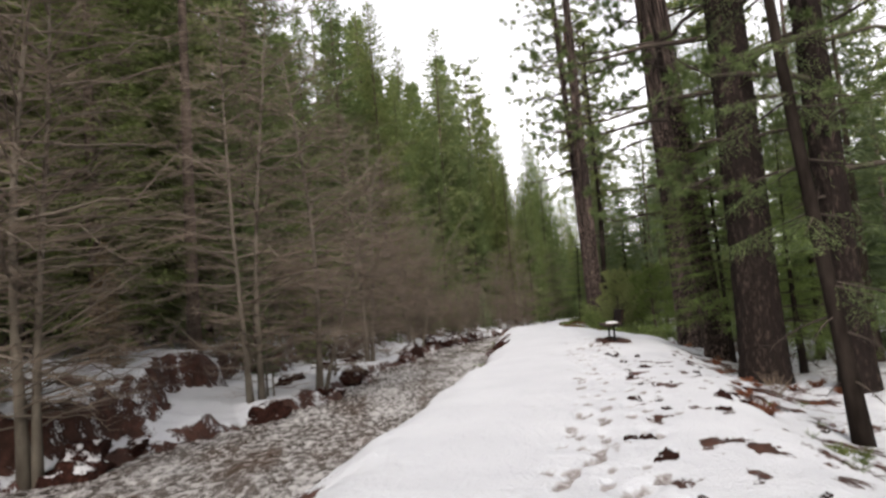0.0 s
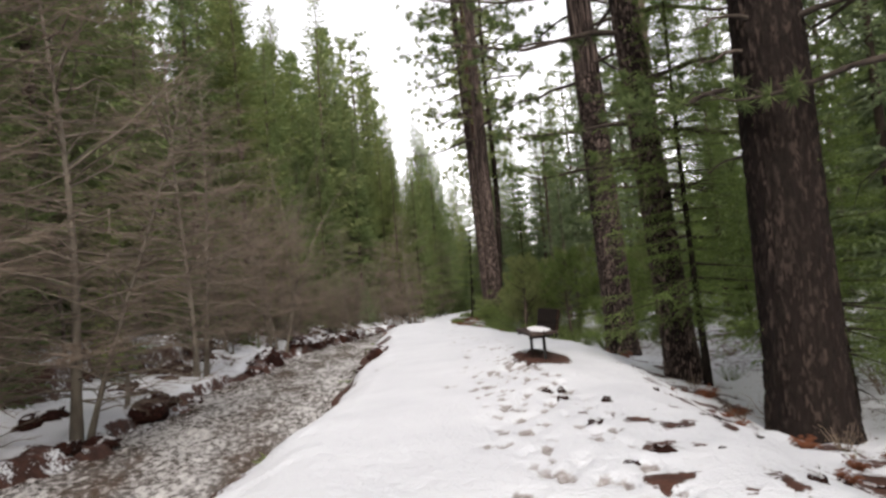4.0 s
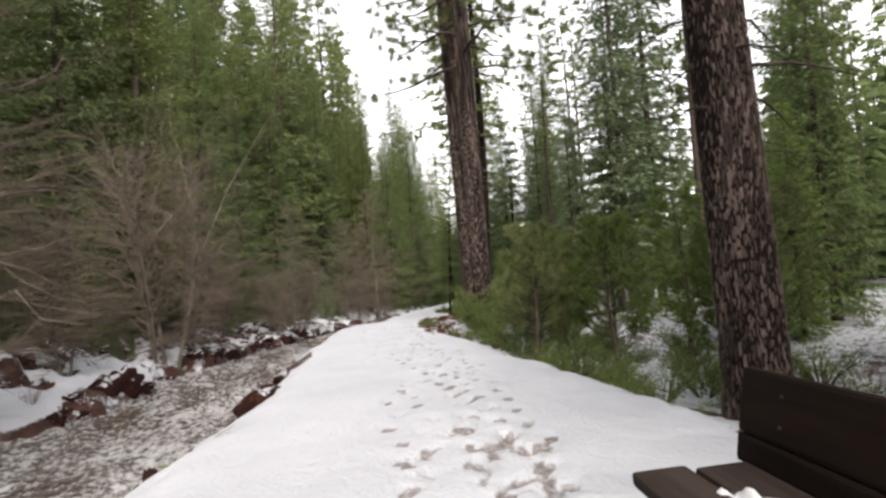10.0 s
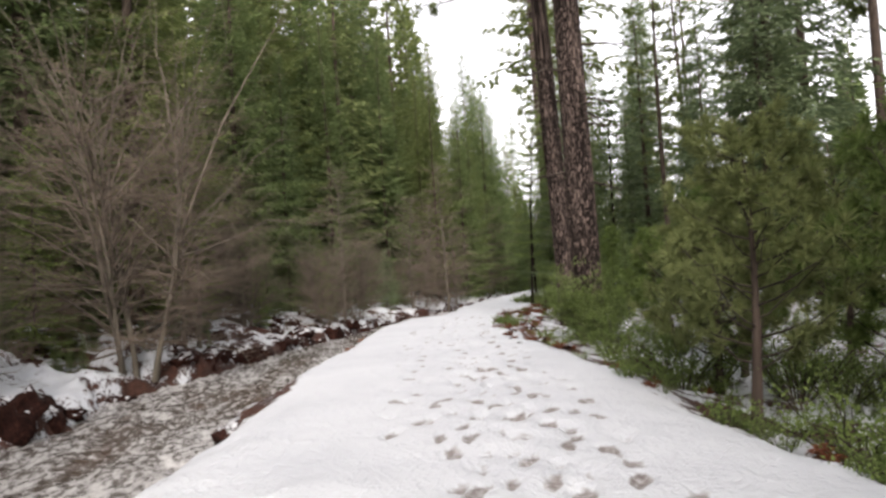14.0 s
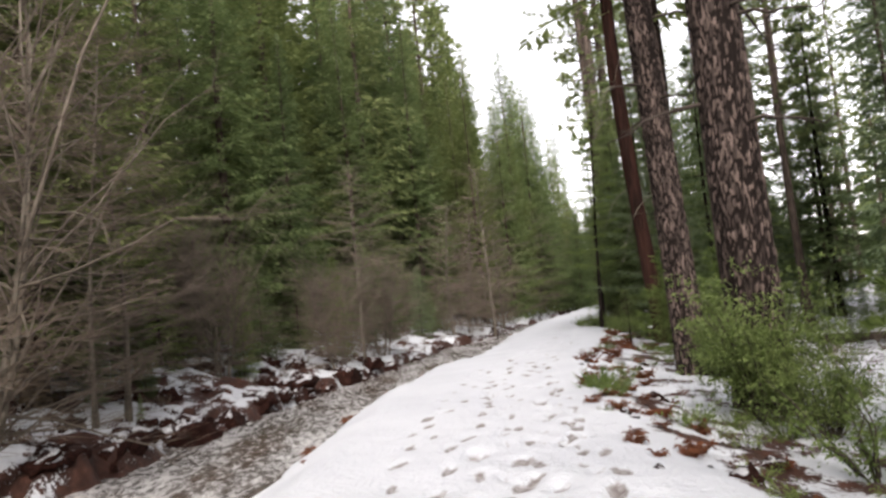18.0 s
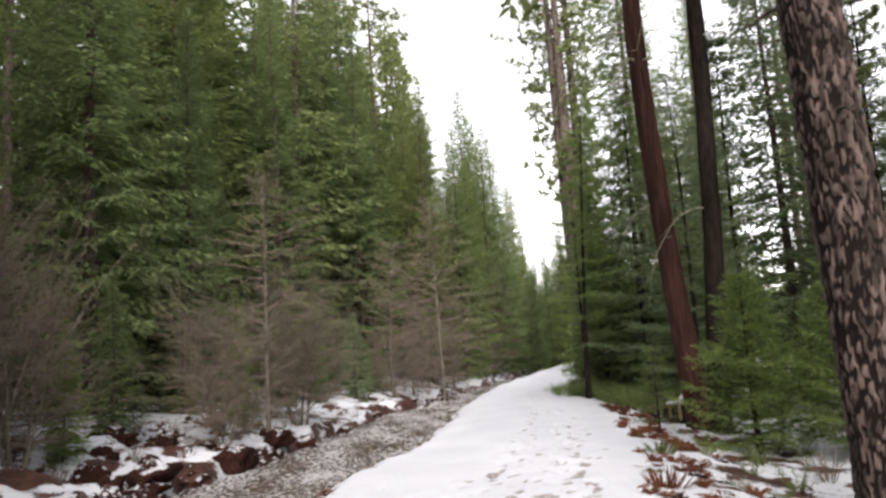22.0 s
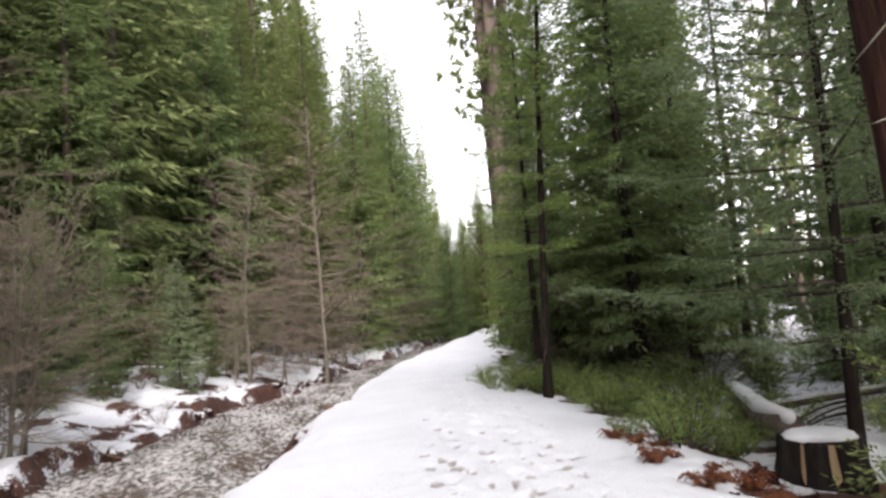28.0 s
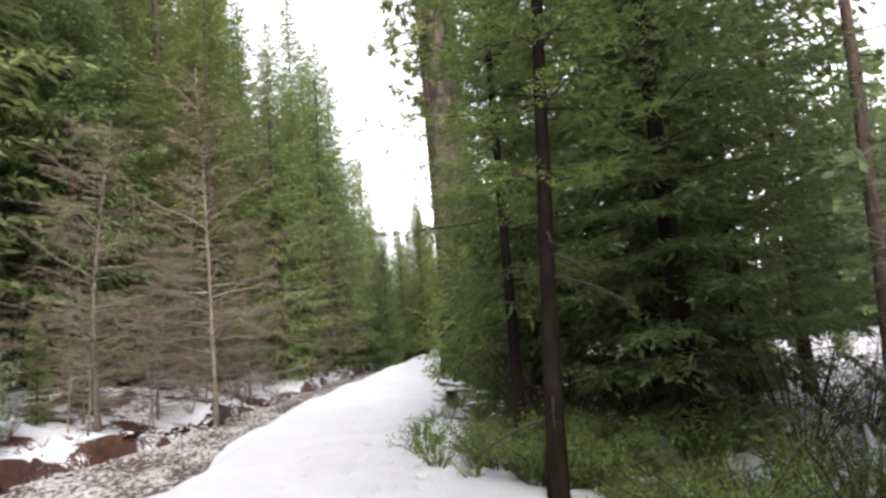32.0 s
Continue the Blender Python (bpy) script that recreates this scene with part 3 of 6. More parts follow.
def conifer(name, label, seed, H, radius, crown_base, reach, branches, step, fan, width, leaf, bark, droop=0.25, power=0.85, lean=0.0, rise=0.1, dead=0, bare_low=0.0, gap=0.0, sides=9):
    """A needle tree: trunk, branches and crown. crown_base: the part of its height below the crown."""
    rng = np.random.default_rng(seed)
    tree = thing(name, label, "tree")
    pts = trunk_points(rng, H, lean, 0.01 * H)
    z = np.linspace(0, 1, len(pts))
    b = Bag()
    flare = radius * (1 - 0.93 * z**1.1) * (1 + 0.35 * np.exp(-z * H / 0.5))
    tube(b, pts, flare, sides)
    part("trunk", b.mesh("trunk", True), bark, tree)
    wood, crown = Bag(), Bag()
    at = lambda h: np.array([np.interp(h, pts[:, 2], pts[:, c]) for c in range(3)])
    zb = crown_base * H
    for i in range(branches):
        f = ((i // 5 + rng.uniform(-0.12, 0.12) + 0.3) * 5 / branches) ** 0.9
        f = min(max(f, 0.0), 1.0)
        h = zb + (H - zb) * f * 0.985
        clump = 0.72 + 0.5 * vnoise(f * 9, seed * 3.7, seed)
        L = reach * ((1 - f) ** power * (0.55 + 0.45 * min(1, f * 5 + bare_low)) + 0.05) * rng.uniform(0.55, 1.2) * float(clump)
        if rng.uniform() < gap:
            continue
        a = i * 2.39996 + rng.uniform(-0.5, 0.5)
        out = np.array([np.cos(a), np.sin(a), 0])
        s = np.linspace(0, 1, 5)[:, None]
        lift = rise * (0.4 + f) * s - droop * (1.1 - f) * s**1.6 + 0.12 * s**4
        spine = at(h) + out * L * s + np.array([0, 0, 1.0]) * L * lift + np.cross(out, [0, 0, 1.0]) * rng.normal(0, 0.06) * L * s**2
        spikes(wood, spine[:1], unit(spine[3:4] - spine[:1]), L * 0.8, 0.02 + 0.018 * L)
        needle_set(crown, rng, spine, L * 0.34 + 0.06, step, fan, width, droop * 0.6)
    for i in range(dead):
        h = rng.uniform(0.06 * H, max(zb * 1.05, 0.12 * H))
        a, L = rng.uniform(0, 6.28), reach * rng.uniform(0.2, 0.55)
        out = np.array([np.cos(a), np.sin(a), 0])
        s = np.linspace(0, 1, 5)[:, None]
        spine = at(h) + out * L * s + np.array([0, 0, 1.0]) * L * (-0.15 * s - 0.3 * s**2)
        tube(wood, spine, np.linspace(0.018, 0.004, 5), 3, False)
        n = 5
        base = spine[0] + (spine[-1] - spine[0]) * rng.uniform(0.3, 0.95, (n, 1))
        spikes(wood, base, unit(out + rng.normal(0, 0.7, (n, 3))), L * rng.uniform(0.15, 0.35, n), 0.012)
    tagged(part("branchwork", wood, DEADWOOD, tree), kind="stuff")
    tagged(part("crown", crown, leaf, tree), kind="stuff")
    return tree


def forest_conifer(name, label, seed, H, radius, base, reach, leaf, gap=0.62, per=6, power=0.8, droop=0.25, rise=0.5, size=0.5, wide=0.30, skip=0.05, ragged=0.5, dead=6, bark=None):
    """A conifer of the woods: whorls of flat boughs in layers, from a broad base to a pointed top."""
    rng = np.random.default_rng(seed)
    tree = thing(name, label, "tree")
    pts = trunk_points(rng, H, 0.0, 0.006 * H)
    z = np.linspace(0, 1, len(pts))
    b = Bag()
    tube(b, pts, radius * (1 - 0.95 * z**1.05) * (1 + 0.3 * np.exp(-z * H / 0.5)), 8)
    part("trunk", b.mesh("trunk", True), bark or BARK, tree)
    wood, crown, up = Bag(), Bag(), np.array([0, 0, 1.0])
    at = lambda h: np.array([np.interp(h, pts[:, 2], pts[:, c]) for c in range(3)])
    zb = base * H
    h, found = zb, []
    while h < 0.985 * H:
        f = (h - zb) / (H - zb)
        turn = rng.uniform(0, 6.28)
        for j in range(per):
            if rng.uniform() < skip:
                continue
            a = turn + j * 6.283 / per + rng.uniform(-0.3, 0.3)
            L = reach * ((1 - f) ** power * min(1, 0.55 + 3 * f) + 0.03) * rng.uniform(0.7, 1.1) * (1 - ragged / 2 + ragged * float(vnoise(a * 1.6 + 7, h * 0.35, seed)))
            out = np.array([np.cos(a), np.sin(a), 0])
            side, tilt = np.array([-np.sin(a), np.cos(a), 0]), rise * f - droop * (1 - f) + rng.normal(0, 0.06)
            s = np.linspace(0, 1, 5)[:, None]
            spine = at(h) + out * L * s + up * L * (tilt * s - 0.18 * (1 - f) * s**2 + 0.16 * s**3)
            spikes(wood, spine[:1], unit(spine[3:4] - spine[:1]), L * 0.85, 0.02 + 0.012 * L)
            m = max(2, int(L / (0.52 * size)))
            g = 0.10 + 0.9 * (np.arange(m) + rng.uniform(0, 1, m)) / m
            p = np.stack([np.interp(g, s[:, 0], spine[:, c]) for c in range(3)], -1)
            for sign in (-1, 1):
                l2 = (0.34 * L * (1.05 - g) + 0.5 * size) * rng.uniform(0.7, 1.2, m)
                twig = unit(out * rng.uniform(0.4, 0.9, (m, 1)) + side * sign * rng.uniform(0.6, 1.0, (m, 1)) + up * (tilt * 0.6 - rng.uniform(-0.05, 0.4, (m, 1))))
                for q in range(max(1, int(round(l2.max() / (0.7 * size))))):
                    use = l2 > q * 0.7 * size
                    found.append((p[use] + twig[use] * (q * 0.7 * size) - up * 0.05 * q * q * size, unit(twig[use] + rng.normal(0, 0.22, (use.sum(), 3)) - up * 0.12 * q)))
            found.append((spine[-2:-1], unit(spine[-1:] - spine[-2:-1])))
        h += gap * (1.05 - 0.55 * f) * rng.uniform(0.8, 1.2)
    spot, way = np.concatenate([p for p, w in found]), np.concatenate([w for p, w in found])
    n = len(spot)
    kites(crown, spot + rng.normal(0, 0.08 * size, (n, 3)), way, size * rng.uniform(0.7, 1.3, n), wide * size * rng.uniform(0.7, 1.3, n), unit(up + rng.normal(0, 0.55, (n, 3))))
    # thick inner foliage round the stem, and the leading shoot
    n = 220
    f, a = np.linspace(0.0, 0.97, n), rng.uniform(0, 6.28, n)
    out = np.stack([np.cos(a), np.sin(a), rng.uniform(-0.5, 0.3, n)], -1)
    L = (reach * (1 - f) ** power * 0.5 + 0.12) * rng.uniform(0.6, 1.1, n)
    stem = np.stack([np.interp(zb + (H - zb) * f, pts[:, 2], pts[:, c]) for c in range(3)], -1)
    kites(crown, stem + out * (0.1 * L)[:, None], unit(out), L, 0.17 * L, unit(rng.normal(0, 0.7, (n, 3)) + np.array([0, 0, 0.6])))
    kites(crown, np.repeat(at(0.975 * H)[None], 5, 0), unit(up + rng.normal(0, 0.18, (5, 3))), 0.035 * H, 0.10, rng.normal(0, 1, (5, 3)))
    for i in range(dead):
        h, a, L = rng.uniform(0.04 * H, max(zb * 1.1, 0.12 * H)), rng.uniform(0, 6.28), reach * rng.uniform(0.2, 0.5)
        out = np.array([np.cos(a), np.sin(a), 0])
        s = np.linspace(0, 1, 5)[:, None]
        tube(wood, at(h) + out * L * s + up * L * (-0.1 * s - 0.3 * s**2), np.linspace(0.02, 0.004, 5), 3, False)
    tagged(part("branchwork", wood, DEADWOOD, tree), kind="stuff")
    tagged(part("crown", crown, leaf, tree), kind="stuff")
    return tree


def pine(name, label, seed, H, radius, crown_base, reach, branches, leaf, bark, lean=0.0, tufts=7, dead=10, blades=11, needle=0.46, wide=0.15):
    """A long-needled pine: bare trunk, crooked limbs with tufts at their ends."""
    rng = np.random.default_rng(seed)
    tree = thing(name, label, "tree")
    pts = trunk_points(rng, H, lean, 0.006 * H)
    z = np.linspace(0, 1, len(pts))
    b = Bag()
    tube(b, pts, radius * (1 - 0.88 * z**1.25) * (1 + 0.3 * np.exp(-z * H / 0.6)), 10)
    part("trunk", b.mesh("trunk", True), bark, tree)
    wood, crown = Bag(), Bag()
    at = lambda h: np.array([np.interp(h, pts[:, 2], pts[:, c]) for c in range(3)])
    zb, up = crown_base * H, np.array([0, 0, 1.0])
    for i in range(branches):
        f = (i + rng.uniform(0, 1)) / branches
        L = reach * (0.35 + 0.65 * math.sin(math.pi * min(1, 0.25 + 0.75 * (1 - f)))) * rng.uniform(0.6, 1.15) * (1 - 0.5 * f)
        a = i * 2.39996 + rng.uniform(-0.6, 0.6)
        out = np.array([np.cos(a), np.sin(a), 0])
        s = np.linspace(0, 1, 6)[:, None]
        spine = at(zb + (H - zb) * f) + out * L * s + up * L * ((0.25 * f - 0.15) * s + 0.25 * s**3 - 0.1 * s**2) + rng.normal(0, 0.05 * L, (6, 3)) * s
        tube(wood, spine[[0, 2, 4, 5]], np.linspace(0.02 + 0.012 * L, 0.006, 4), 3, False)
        for k in range(tufts):
            g = rng.uniform(0.35, 1.0)
            p = np.array([np.interp(g, s[:, 0], spine[:, c]) for c in range(3)])
            side = unit(np.cross(out, up)) * rng.normal(0, 0.55) + out * rng.uniform(0.2, 0.9) + up * rng.uniform(-0.2, 0.5)
            q = p + side * L * 0.22 * rng.uniform(0.4, 1.2)
            spikes(wood, p[None], unit(q - p)[None], np.linalg.norm(q - p), 0.022)
            way = unit(unit(q - p) * 0.6 + rng.normal(0, 0.75, (blades, 3)) + up * 0.15)
            kites(crown, q - way * 0.03, way, needle * rng.uniform(0.65, 1.35, blades), wide, unit(rng.normal(0, 1, (blades, 3))))
    for i in range(dead):
        h, a, L = rng.uniform(0.2, 0.95) * zb, rng.uniform(0, 6.28), reach * rng.uniform(0.15, 0.5)
        out = np.array([np.cos(a), np.sin(a), 0])
        s = np.linspace(0, 1, 6)[:, None]
        spine = at(h) + out * L * s + up * L * (0.15 * s - 0.45 * s**2) + rng.normal(0, 0.04 * L, (6, 3)) * s
        tube(wood, spine, np.linspace(0.025, 0.005, 6), 3, False)
        base = spine[2:] + rng.normal(0, 0.01, (4, 3))
        spikes(wood, base, unit(out * 0.6 + rng.normal(0, 0.7, (4, 3))), L * rng.uniform(0.15, 0.4, 4), 0.014)
    tagged(part("branchwork", wood, DEADWOOD, tree), kind="stuff")
    tagged(part("crown", crown, leaf, tree), kind="stuff")
    return tree


def alder(name, label, seed, stems, H, radius, reach, branches, spread=0.05, low=0.10, rise=0.25, fine=1.0, picked=16):
    """A bare leafless tree of one or more stems with fine spreading twigs."""
    rng = np.random.default_rng(seed)
    tree = thing(name, label, "tree")
    up = np.array([0, 0, 1.0])
    boughs, twigs, longest = Bag(), Bag(), sorted(range(branches // stems), key=lambda i: hash2(np.array(i), np.array(seed), 3))[:picked // stems]
    for k in range(stems):
        a = rng.uniform(0, 6.28) + k * 6.28 / stems
        lean = np.array([np.cos(a), np.sin(a), 0]) * spread * (1 if stems > 1 else 0.6)
        hh = H * rng.uniform(0.82, 1.05)
        z = np.linspace(0, 1, 12)[:, None]
        pts = lean * (z * hh) + up * z * hh + np.array([np.cos(a * 3), np.sin(a * 3), 0]) * 0.20 * np.sin(z * 4 + a) + (lean * 2.2 if stems > 1 else 0)
        pts[0, 2] = -0.3
        b = Bag()
        r = radius * rng.uniform(0.8, 1.1)
        tube(b, pts, r * (1 - 0.9 * z[:, 0] ** 0.9) * (1 + 0.4 * np.exp(-z[:, 0] * hh / 0.3)), 8)
        part("stem", b.mesh("stem", True), ALDER, tree)
        n = branches // stems
        for i in range(n):
            f = low + (0.97 - low) * (i + rng.uniform(0, 1)) / n
            p = np.array([np.interp(f, z[:, 0], pts[:, c]) for c in range(3)])
            L = reach * (0.82 + 0.45 * f - 0.95 * f * f) * rng.uniform(0.35, 1.25)
            ang = i * 2.39996 + rng.uniform(-1.2, 1.2)
            out = np.array([np.cos(ang), np.sin(ang), 0])
            s = np.linspace(0, 1, 6)[:, None]
            spine = p + out * L * s + up * L * (rise * s * (0.5 + f) * rng.uniform(-0.4, 2.6) + rng.uniform(-0.45, 0.2) * s**2) + rng.normal(0, 0.06 * L, (6, 3)) * s
            if i in longest:
                one = Bag()
                tube(one, spine, np.linspace(0.011 + 0.007 * L, 0.004, 6), 5, False)
                part("bough", one, BOUGH, tree)
            else:
                tube(boughs, spine, np.linspace(0.008 + 0.006 * L, 0.003, 6), 3, False)
            m = max(4, int(8 * L * fine))
            g = rng.uniform(0.15, 1.0, m)
            base = np.stack([np.interp(g, s[:, 0], spine[:, c]) for c in range(3)], -1)
            sgn = np.where(np.arange(m) % 2 == 0, 1, -1)[:, None]
            way = unit(out * 0.9 + np.cross(out, up) * sgn * rng.uniform(0.35, 0.95, m)[:, None] + up * rng.uniform(-0.15, 0.4, m)[:, None])
            tl = L * (0.40 - 0.22 * g) * rng.uniform(0.5, 1.3, m) + 0.10
            spikes(twigs, base, way, tl, 0.010)
            for q in (0.35, 0.7):
                w2 = unit(way + np.cross(way, up) * np.where(rng.uniform(size=m) < 0.5, -1, 1)[:, None] * 0.7 + rng.normal(0, 0.2, (m, 3)))
                spikes(twigs, base + way * (tl * q)[:, None], w2, tl * 0.5 * rng.uniform(0.5, 1.2, m), 0.0075)
    tagged(part("branchwork", boughs, BOUGH, tree), kind="stuff")
    tagged(part("twig_mass", twigs, TWIG, tree), kind="stuff")
    return tree


placed = []


def put(tree, x, y, rz=None, scale=1.0, first=placed):
    """Stands a tree on the ground: the built one the first time, and copies after that."""
    rz = rnd(0, 360) if rz is None else rz
    if "shrub" in tree.name and (x - 11.7) ** 2 + (y - 55.3) ** 2 < 2.2:
        y += 4.0
        x += 1.6
    m = pose(x, y, gz(x, y) - 0.05, 0, 0, rz) @ Matrix.Diagonal((scale, scale, scale, 1))
    if tree.name in first:
        return copy_thing(tree, m)
    first.append(tree.name)
    tree.matrix_basis = m
    return tree


FIR_L, CEDAR_L, PINE_L = "tall dark green fir standing in snow", "tall yellow-green conifer above the far bank", "tall pine with a bare trunk and high crown"
far_firs = [forest_conifer("fir_tree", FIR_L, 101 + k, 30, 0.30, 0.05, 5.0, FIR, 0.85, 6, 0.85, size=0.85, wide=0.36) for k in range(2)]
far_cedars = [forest_conifer("cedar_tree", CEDAR_L, 111 + k, 30, 0.32, 0.07, 4.6, CEDAR, 0.85, 6, 0.8, 0.12, 0.6, size=0.85, wide=0.36, ragged=0.7) for k in range(2)]
front_firs = [forest_conifer("fir_tree", FIR_L, 104 + k, 30, 0.30, 0.04, 5.0, FIR, 0.74, 6, 0.85, size=0.37, wide=0.27, dead=8) for k in range(2)]
front_cedars = [forest_conifer("cedar_tree", CEDAR_L, 114 + k, 30, 0.32, 0.05, 4.4, CEDAR, 0.72, 6, 0.78, 0.10, 0.6, size=0.37, wide=0.27, ragged=0.7, dead=8) for k in range(3)]
close_fir = forest_conifer("fir_tree", FIR_L, 108, 30, 0.30, 0.03, 5.0, FIR, 0.66, 6, 0.85, size=0.30, wide=0.27, dead=14)
close_cedar = forest_conifer("cedar_tree", CEDAR_L, 118, 30, 0.32, 0.04, 4.4, CEDAR, 0.66, 6, 0.78, 0.10, 0.6, size=0.30, wide=0.27, ragged=0.7, dead=14)
far_pines = [pine("pine_tree", PINE_L, 121 + k, 30, 0.25, 0.40, 3.9, 62, PINE, BARK, 0.010 * (k - 1), 6, 12, 8) for k in range(3)]
near_pines = [pine("pine_tree", PINE_L, 126 + k, 27, 0.22, 0.34, 3.4, 50, PINE, BARK, 0.01 * k, 8, 14, 26, 0.26, 0.05) for k in range(2)]
tall_pines = [pine("tall_pine", "very tall pine with a pale bare trunk", 128 + k, 37, 0.40, 0.30, 4.4, 66, PINE, PALEBARK, -0.01, 5, 40, 12, 0.36, 0.11) for k in range(2)]
sparse = forest_conifer("spire_fir", "slender open-crowned conifer on the skyline", 131, 34, 0.30, 0.12, 4.3, PINE, 0.95, 5, 0.75, 0.15, 0.5, size=0.55, wide=0.28, skip=0.12, ragged=0.6)
open_firs = [forest_conifer("silver_fir", "tall blue-green fir with open layers of boughs", 134 + k, 26, 0.26, 0.10, 3.9, BLUE, 0.80, 5, 0.7, 0.16, 0.3, size=0.42, wide=0.28, skip=0.14, ragged=0.6, dead=14) for k in range(2)]
mid_firs = [forest_conifer("young_fir", "bushy green young fir with branches to the ground", 141 + k, 11, 0.12, 0.03, 2.5, (FIR, YOUNG, FADED)[k], 0.46, 6, 0.85, 0.2, 0.5, size=0.29, wide=0.28) for k in range(3)]
alders = [alder("alder_tree", "bare grey alder with fine brown twigs on the far bank", 151 + k, 1, 10.0, 0.088, 3.0, 116, 0.06, 0.08) for k in range(4)]
alder_clump = [alder("alder_clump", "bare many-stemmed alder spreading over the ditch", 161 + k, 6, 7.8, 0.066, 3.7, 270, 0.15, 0.10, rise=0.8, fine=1.0, picked=42) for k in range(2)]
alder_small = [alder("alder_sapling", "thin bare alder sapling with reddish twigs", 171 + k, 2, 5.0, 0.035, 1.9, 60, 0.08, 0.06, fine=1.2) for k in range(2)]

# skyline trees beyond the bend
for tree, x, y, H in ((sparse, 1.5, 79.7, 34.6), (front_cedars[0], 11.7, 119, 33.4), (front_cedars[1], -3.6, 48, 23.5), (front_cedars[2], -2.7, 70, 29), (far_pines[0], 7.4, 119.5, 40),
                      (front_firs[0], 18.4, 124.6, 30), (front_firs[1], 31.8, 170, 35), (front_firs[0], 5, 112, 31), (front_cedars[1], 11.5, 101, 17)):
    put(tree, x, y, scale=H / (34 if tree is sparse else 30))

# the wood on the far side of the ditch
random.seed(7)
spots = [(4.2, 74.2), (1.5, 71.2)]
silver = forest_conifer("silver_fir", "young silvery fir with flat layered branches", 146, 6, 0.07, 0.03, 1.75, BLUE, 0.36, 7, 0.8, 0.02, 0.35, size=0.17, wide=0.24, skip=0.04, ragged=0.3)
put(silver, 4.2, 74.2, scale=0.7)
put(silver, 1.5, 71.2, scale=0.9)


def free(x, y, gap, taken=spots):
    if any((x - a) ** 2 + (y - b) ** 2 < gap * gap for a, b in taken):
        return False
    taken.append((x, y))
    return True


# the gap of sky over the path: bearing and greatest elevation of the crowns, from four places on the walk
GAP = (((0.6, 4.5), (-15, -3, 0.5, 3.8, 5.6, 8.4, 10.5, 12, 14), (45, 30, 24, 18, 15.5, 13, 9, 20, 45)),
       ((4.0, 23.0), (-20, -4, 2, 5.2, 8.1, 10.8, 12.5, 14), (45, 26, 21, 17, 14, 9, 10, 45)),
       ((6.0, 45.1), (-15, 0, 4.5, 8.9, 11.4, 13, 17.6, 20, 24), (45, 26, 21, 18.5, 14, 7.5, 11, 18, 45)),
       ((9.4, 56.8), (-15, -2.5, 2.5, 7.5, 11, 14.5, 16, 18, 22), (45, 30, 25, 22, 15, 7.5, 13, 20, 45)))


def tallest(x, y):
    """The height that a tree may reach there without closing the gap of sky."""
    most = 60.0
    for (a, b), bearings, limits in GAP:
        if y > b + 6:
            most = min(most, 1.4 + math.hypot(x - a, y - b) * math.tan(math.radians(np.interp(math.degrees(math.atan2(x - a, y - b)), bearings, limits))))
    return most


# alders of the far bank
alder_spots = []
for k, (x, y, s) in enumerate(((-6.55, 11.1, 1.15), (-6.35, 11.35, 1.1), (-4.75, 17.2, 1.05), (-4.47, 17.7, 1.1), (-3.68, 20.6, 1.0), (-3.4, 29.8, 1.1), (-3.15, 31.0, 1.05), (-1.8, 47.0, 0.8), (-1.75, 48.2, 0.7), (2.1, 61.4, 0.85), (9.1, 81.6, 1.25))):
    put(alders[k % 4], x, y, scale=s)
put(alder_clump[0], -1.65, 42.4, 40, 1.0)
put(alder_clump[1], -3.2, 37.5, 110, 0.6)
put(alder_clump[1], 1.3, 59.0, 70, 0.8)
put(alder_clump[0], 2.6, 65.0, 200, 0.6)
leaning = put(alders[1], -3.5, 21.1, 30, 0.75)
leaning.matrix_basis = leaning.matrix_basis @ Euler((0, radians(14), radians(-30))).to_matrix().to_4x4()
for k in range(270):
    y = rnd(2, 138)
    u = float(along(FAR_U, y)) - rnd(0.5, 4.5)
    if 33 < y < 53 and u > along(FAR_U, y) - 3.2 or not free(px(y, u), y, (2.3 if 55 < y < 73 else 1.5) if y > 40 else 3.0, alder_spots):
        continue
    if 60 < y < 77:
        put(random.choice(alder_small), px(y, u), y, scale=rnd(0.5, 1.0))
        continue
    if 36 < y <= 60:
        put(random.choice(alder_clump if random.random() < 0.3 else alder_small), px(y, u - 0.6), y, scale=rnd(0.45, 0.75))
        continue
    put(random.choice(alders if random.random() < (0.5 if y > 55 else 0.3) else alder_small), px(y, u), y, scale=rnd(0.6, 1.1))

for x, y, H in ((-6.0, 46.0, 25), (-8.5, 38.0, 24), (-4.8, 52.0, 25), (-7.8, 30.0, 22), (-10.5, 24.0, 24)):
    spots.append((x, y))
    put(random.choice(front_cedars + front_firs), x, y, scale=H / 30)
for k in range(760):
    y = rnd(-4, 122)
    u = -11.2 - 19 * random.random() ** 1.3
    x = px(y, u)
    if not free(x, y, 4.4 if y < 14 else 3.6 if u > -15 else 3.3):
        continue
    c = random.random()
    H = rnd(17, 28) if u > -14.5 else rnd(25, 36)
    near, close, H = u > -15.5, u > -12.7 and y < 78, min(H, tallest(x, y))
    if H < 4:
        continue
    if c < 0.36:
        tree = close_fir if close else random.choice(front_firs if near else far_firs)
    elif c < 0.88:
        tree = close_cedar if close else random.choice(front_cedars if near else far_cedars)
    else:
        tree = random.choice(far_pines)
    put(tree, x, y, scale=H / 30)
for k in range(70):
    y, u = rnd(82, 136), -rnd(7.4, 13.5)
    x = px(y, u)
    H = min(rnd(17, 31), tallest(x, y))
    if H > 5 and free(x, y, 3.0):
        put(random.choice(front_cedars + front_firs), x, y, scale=H / 30)
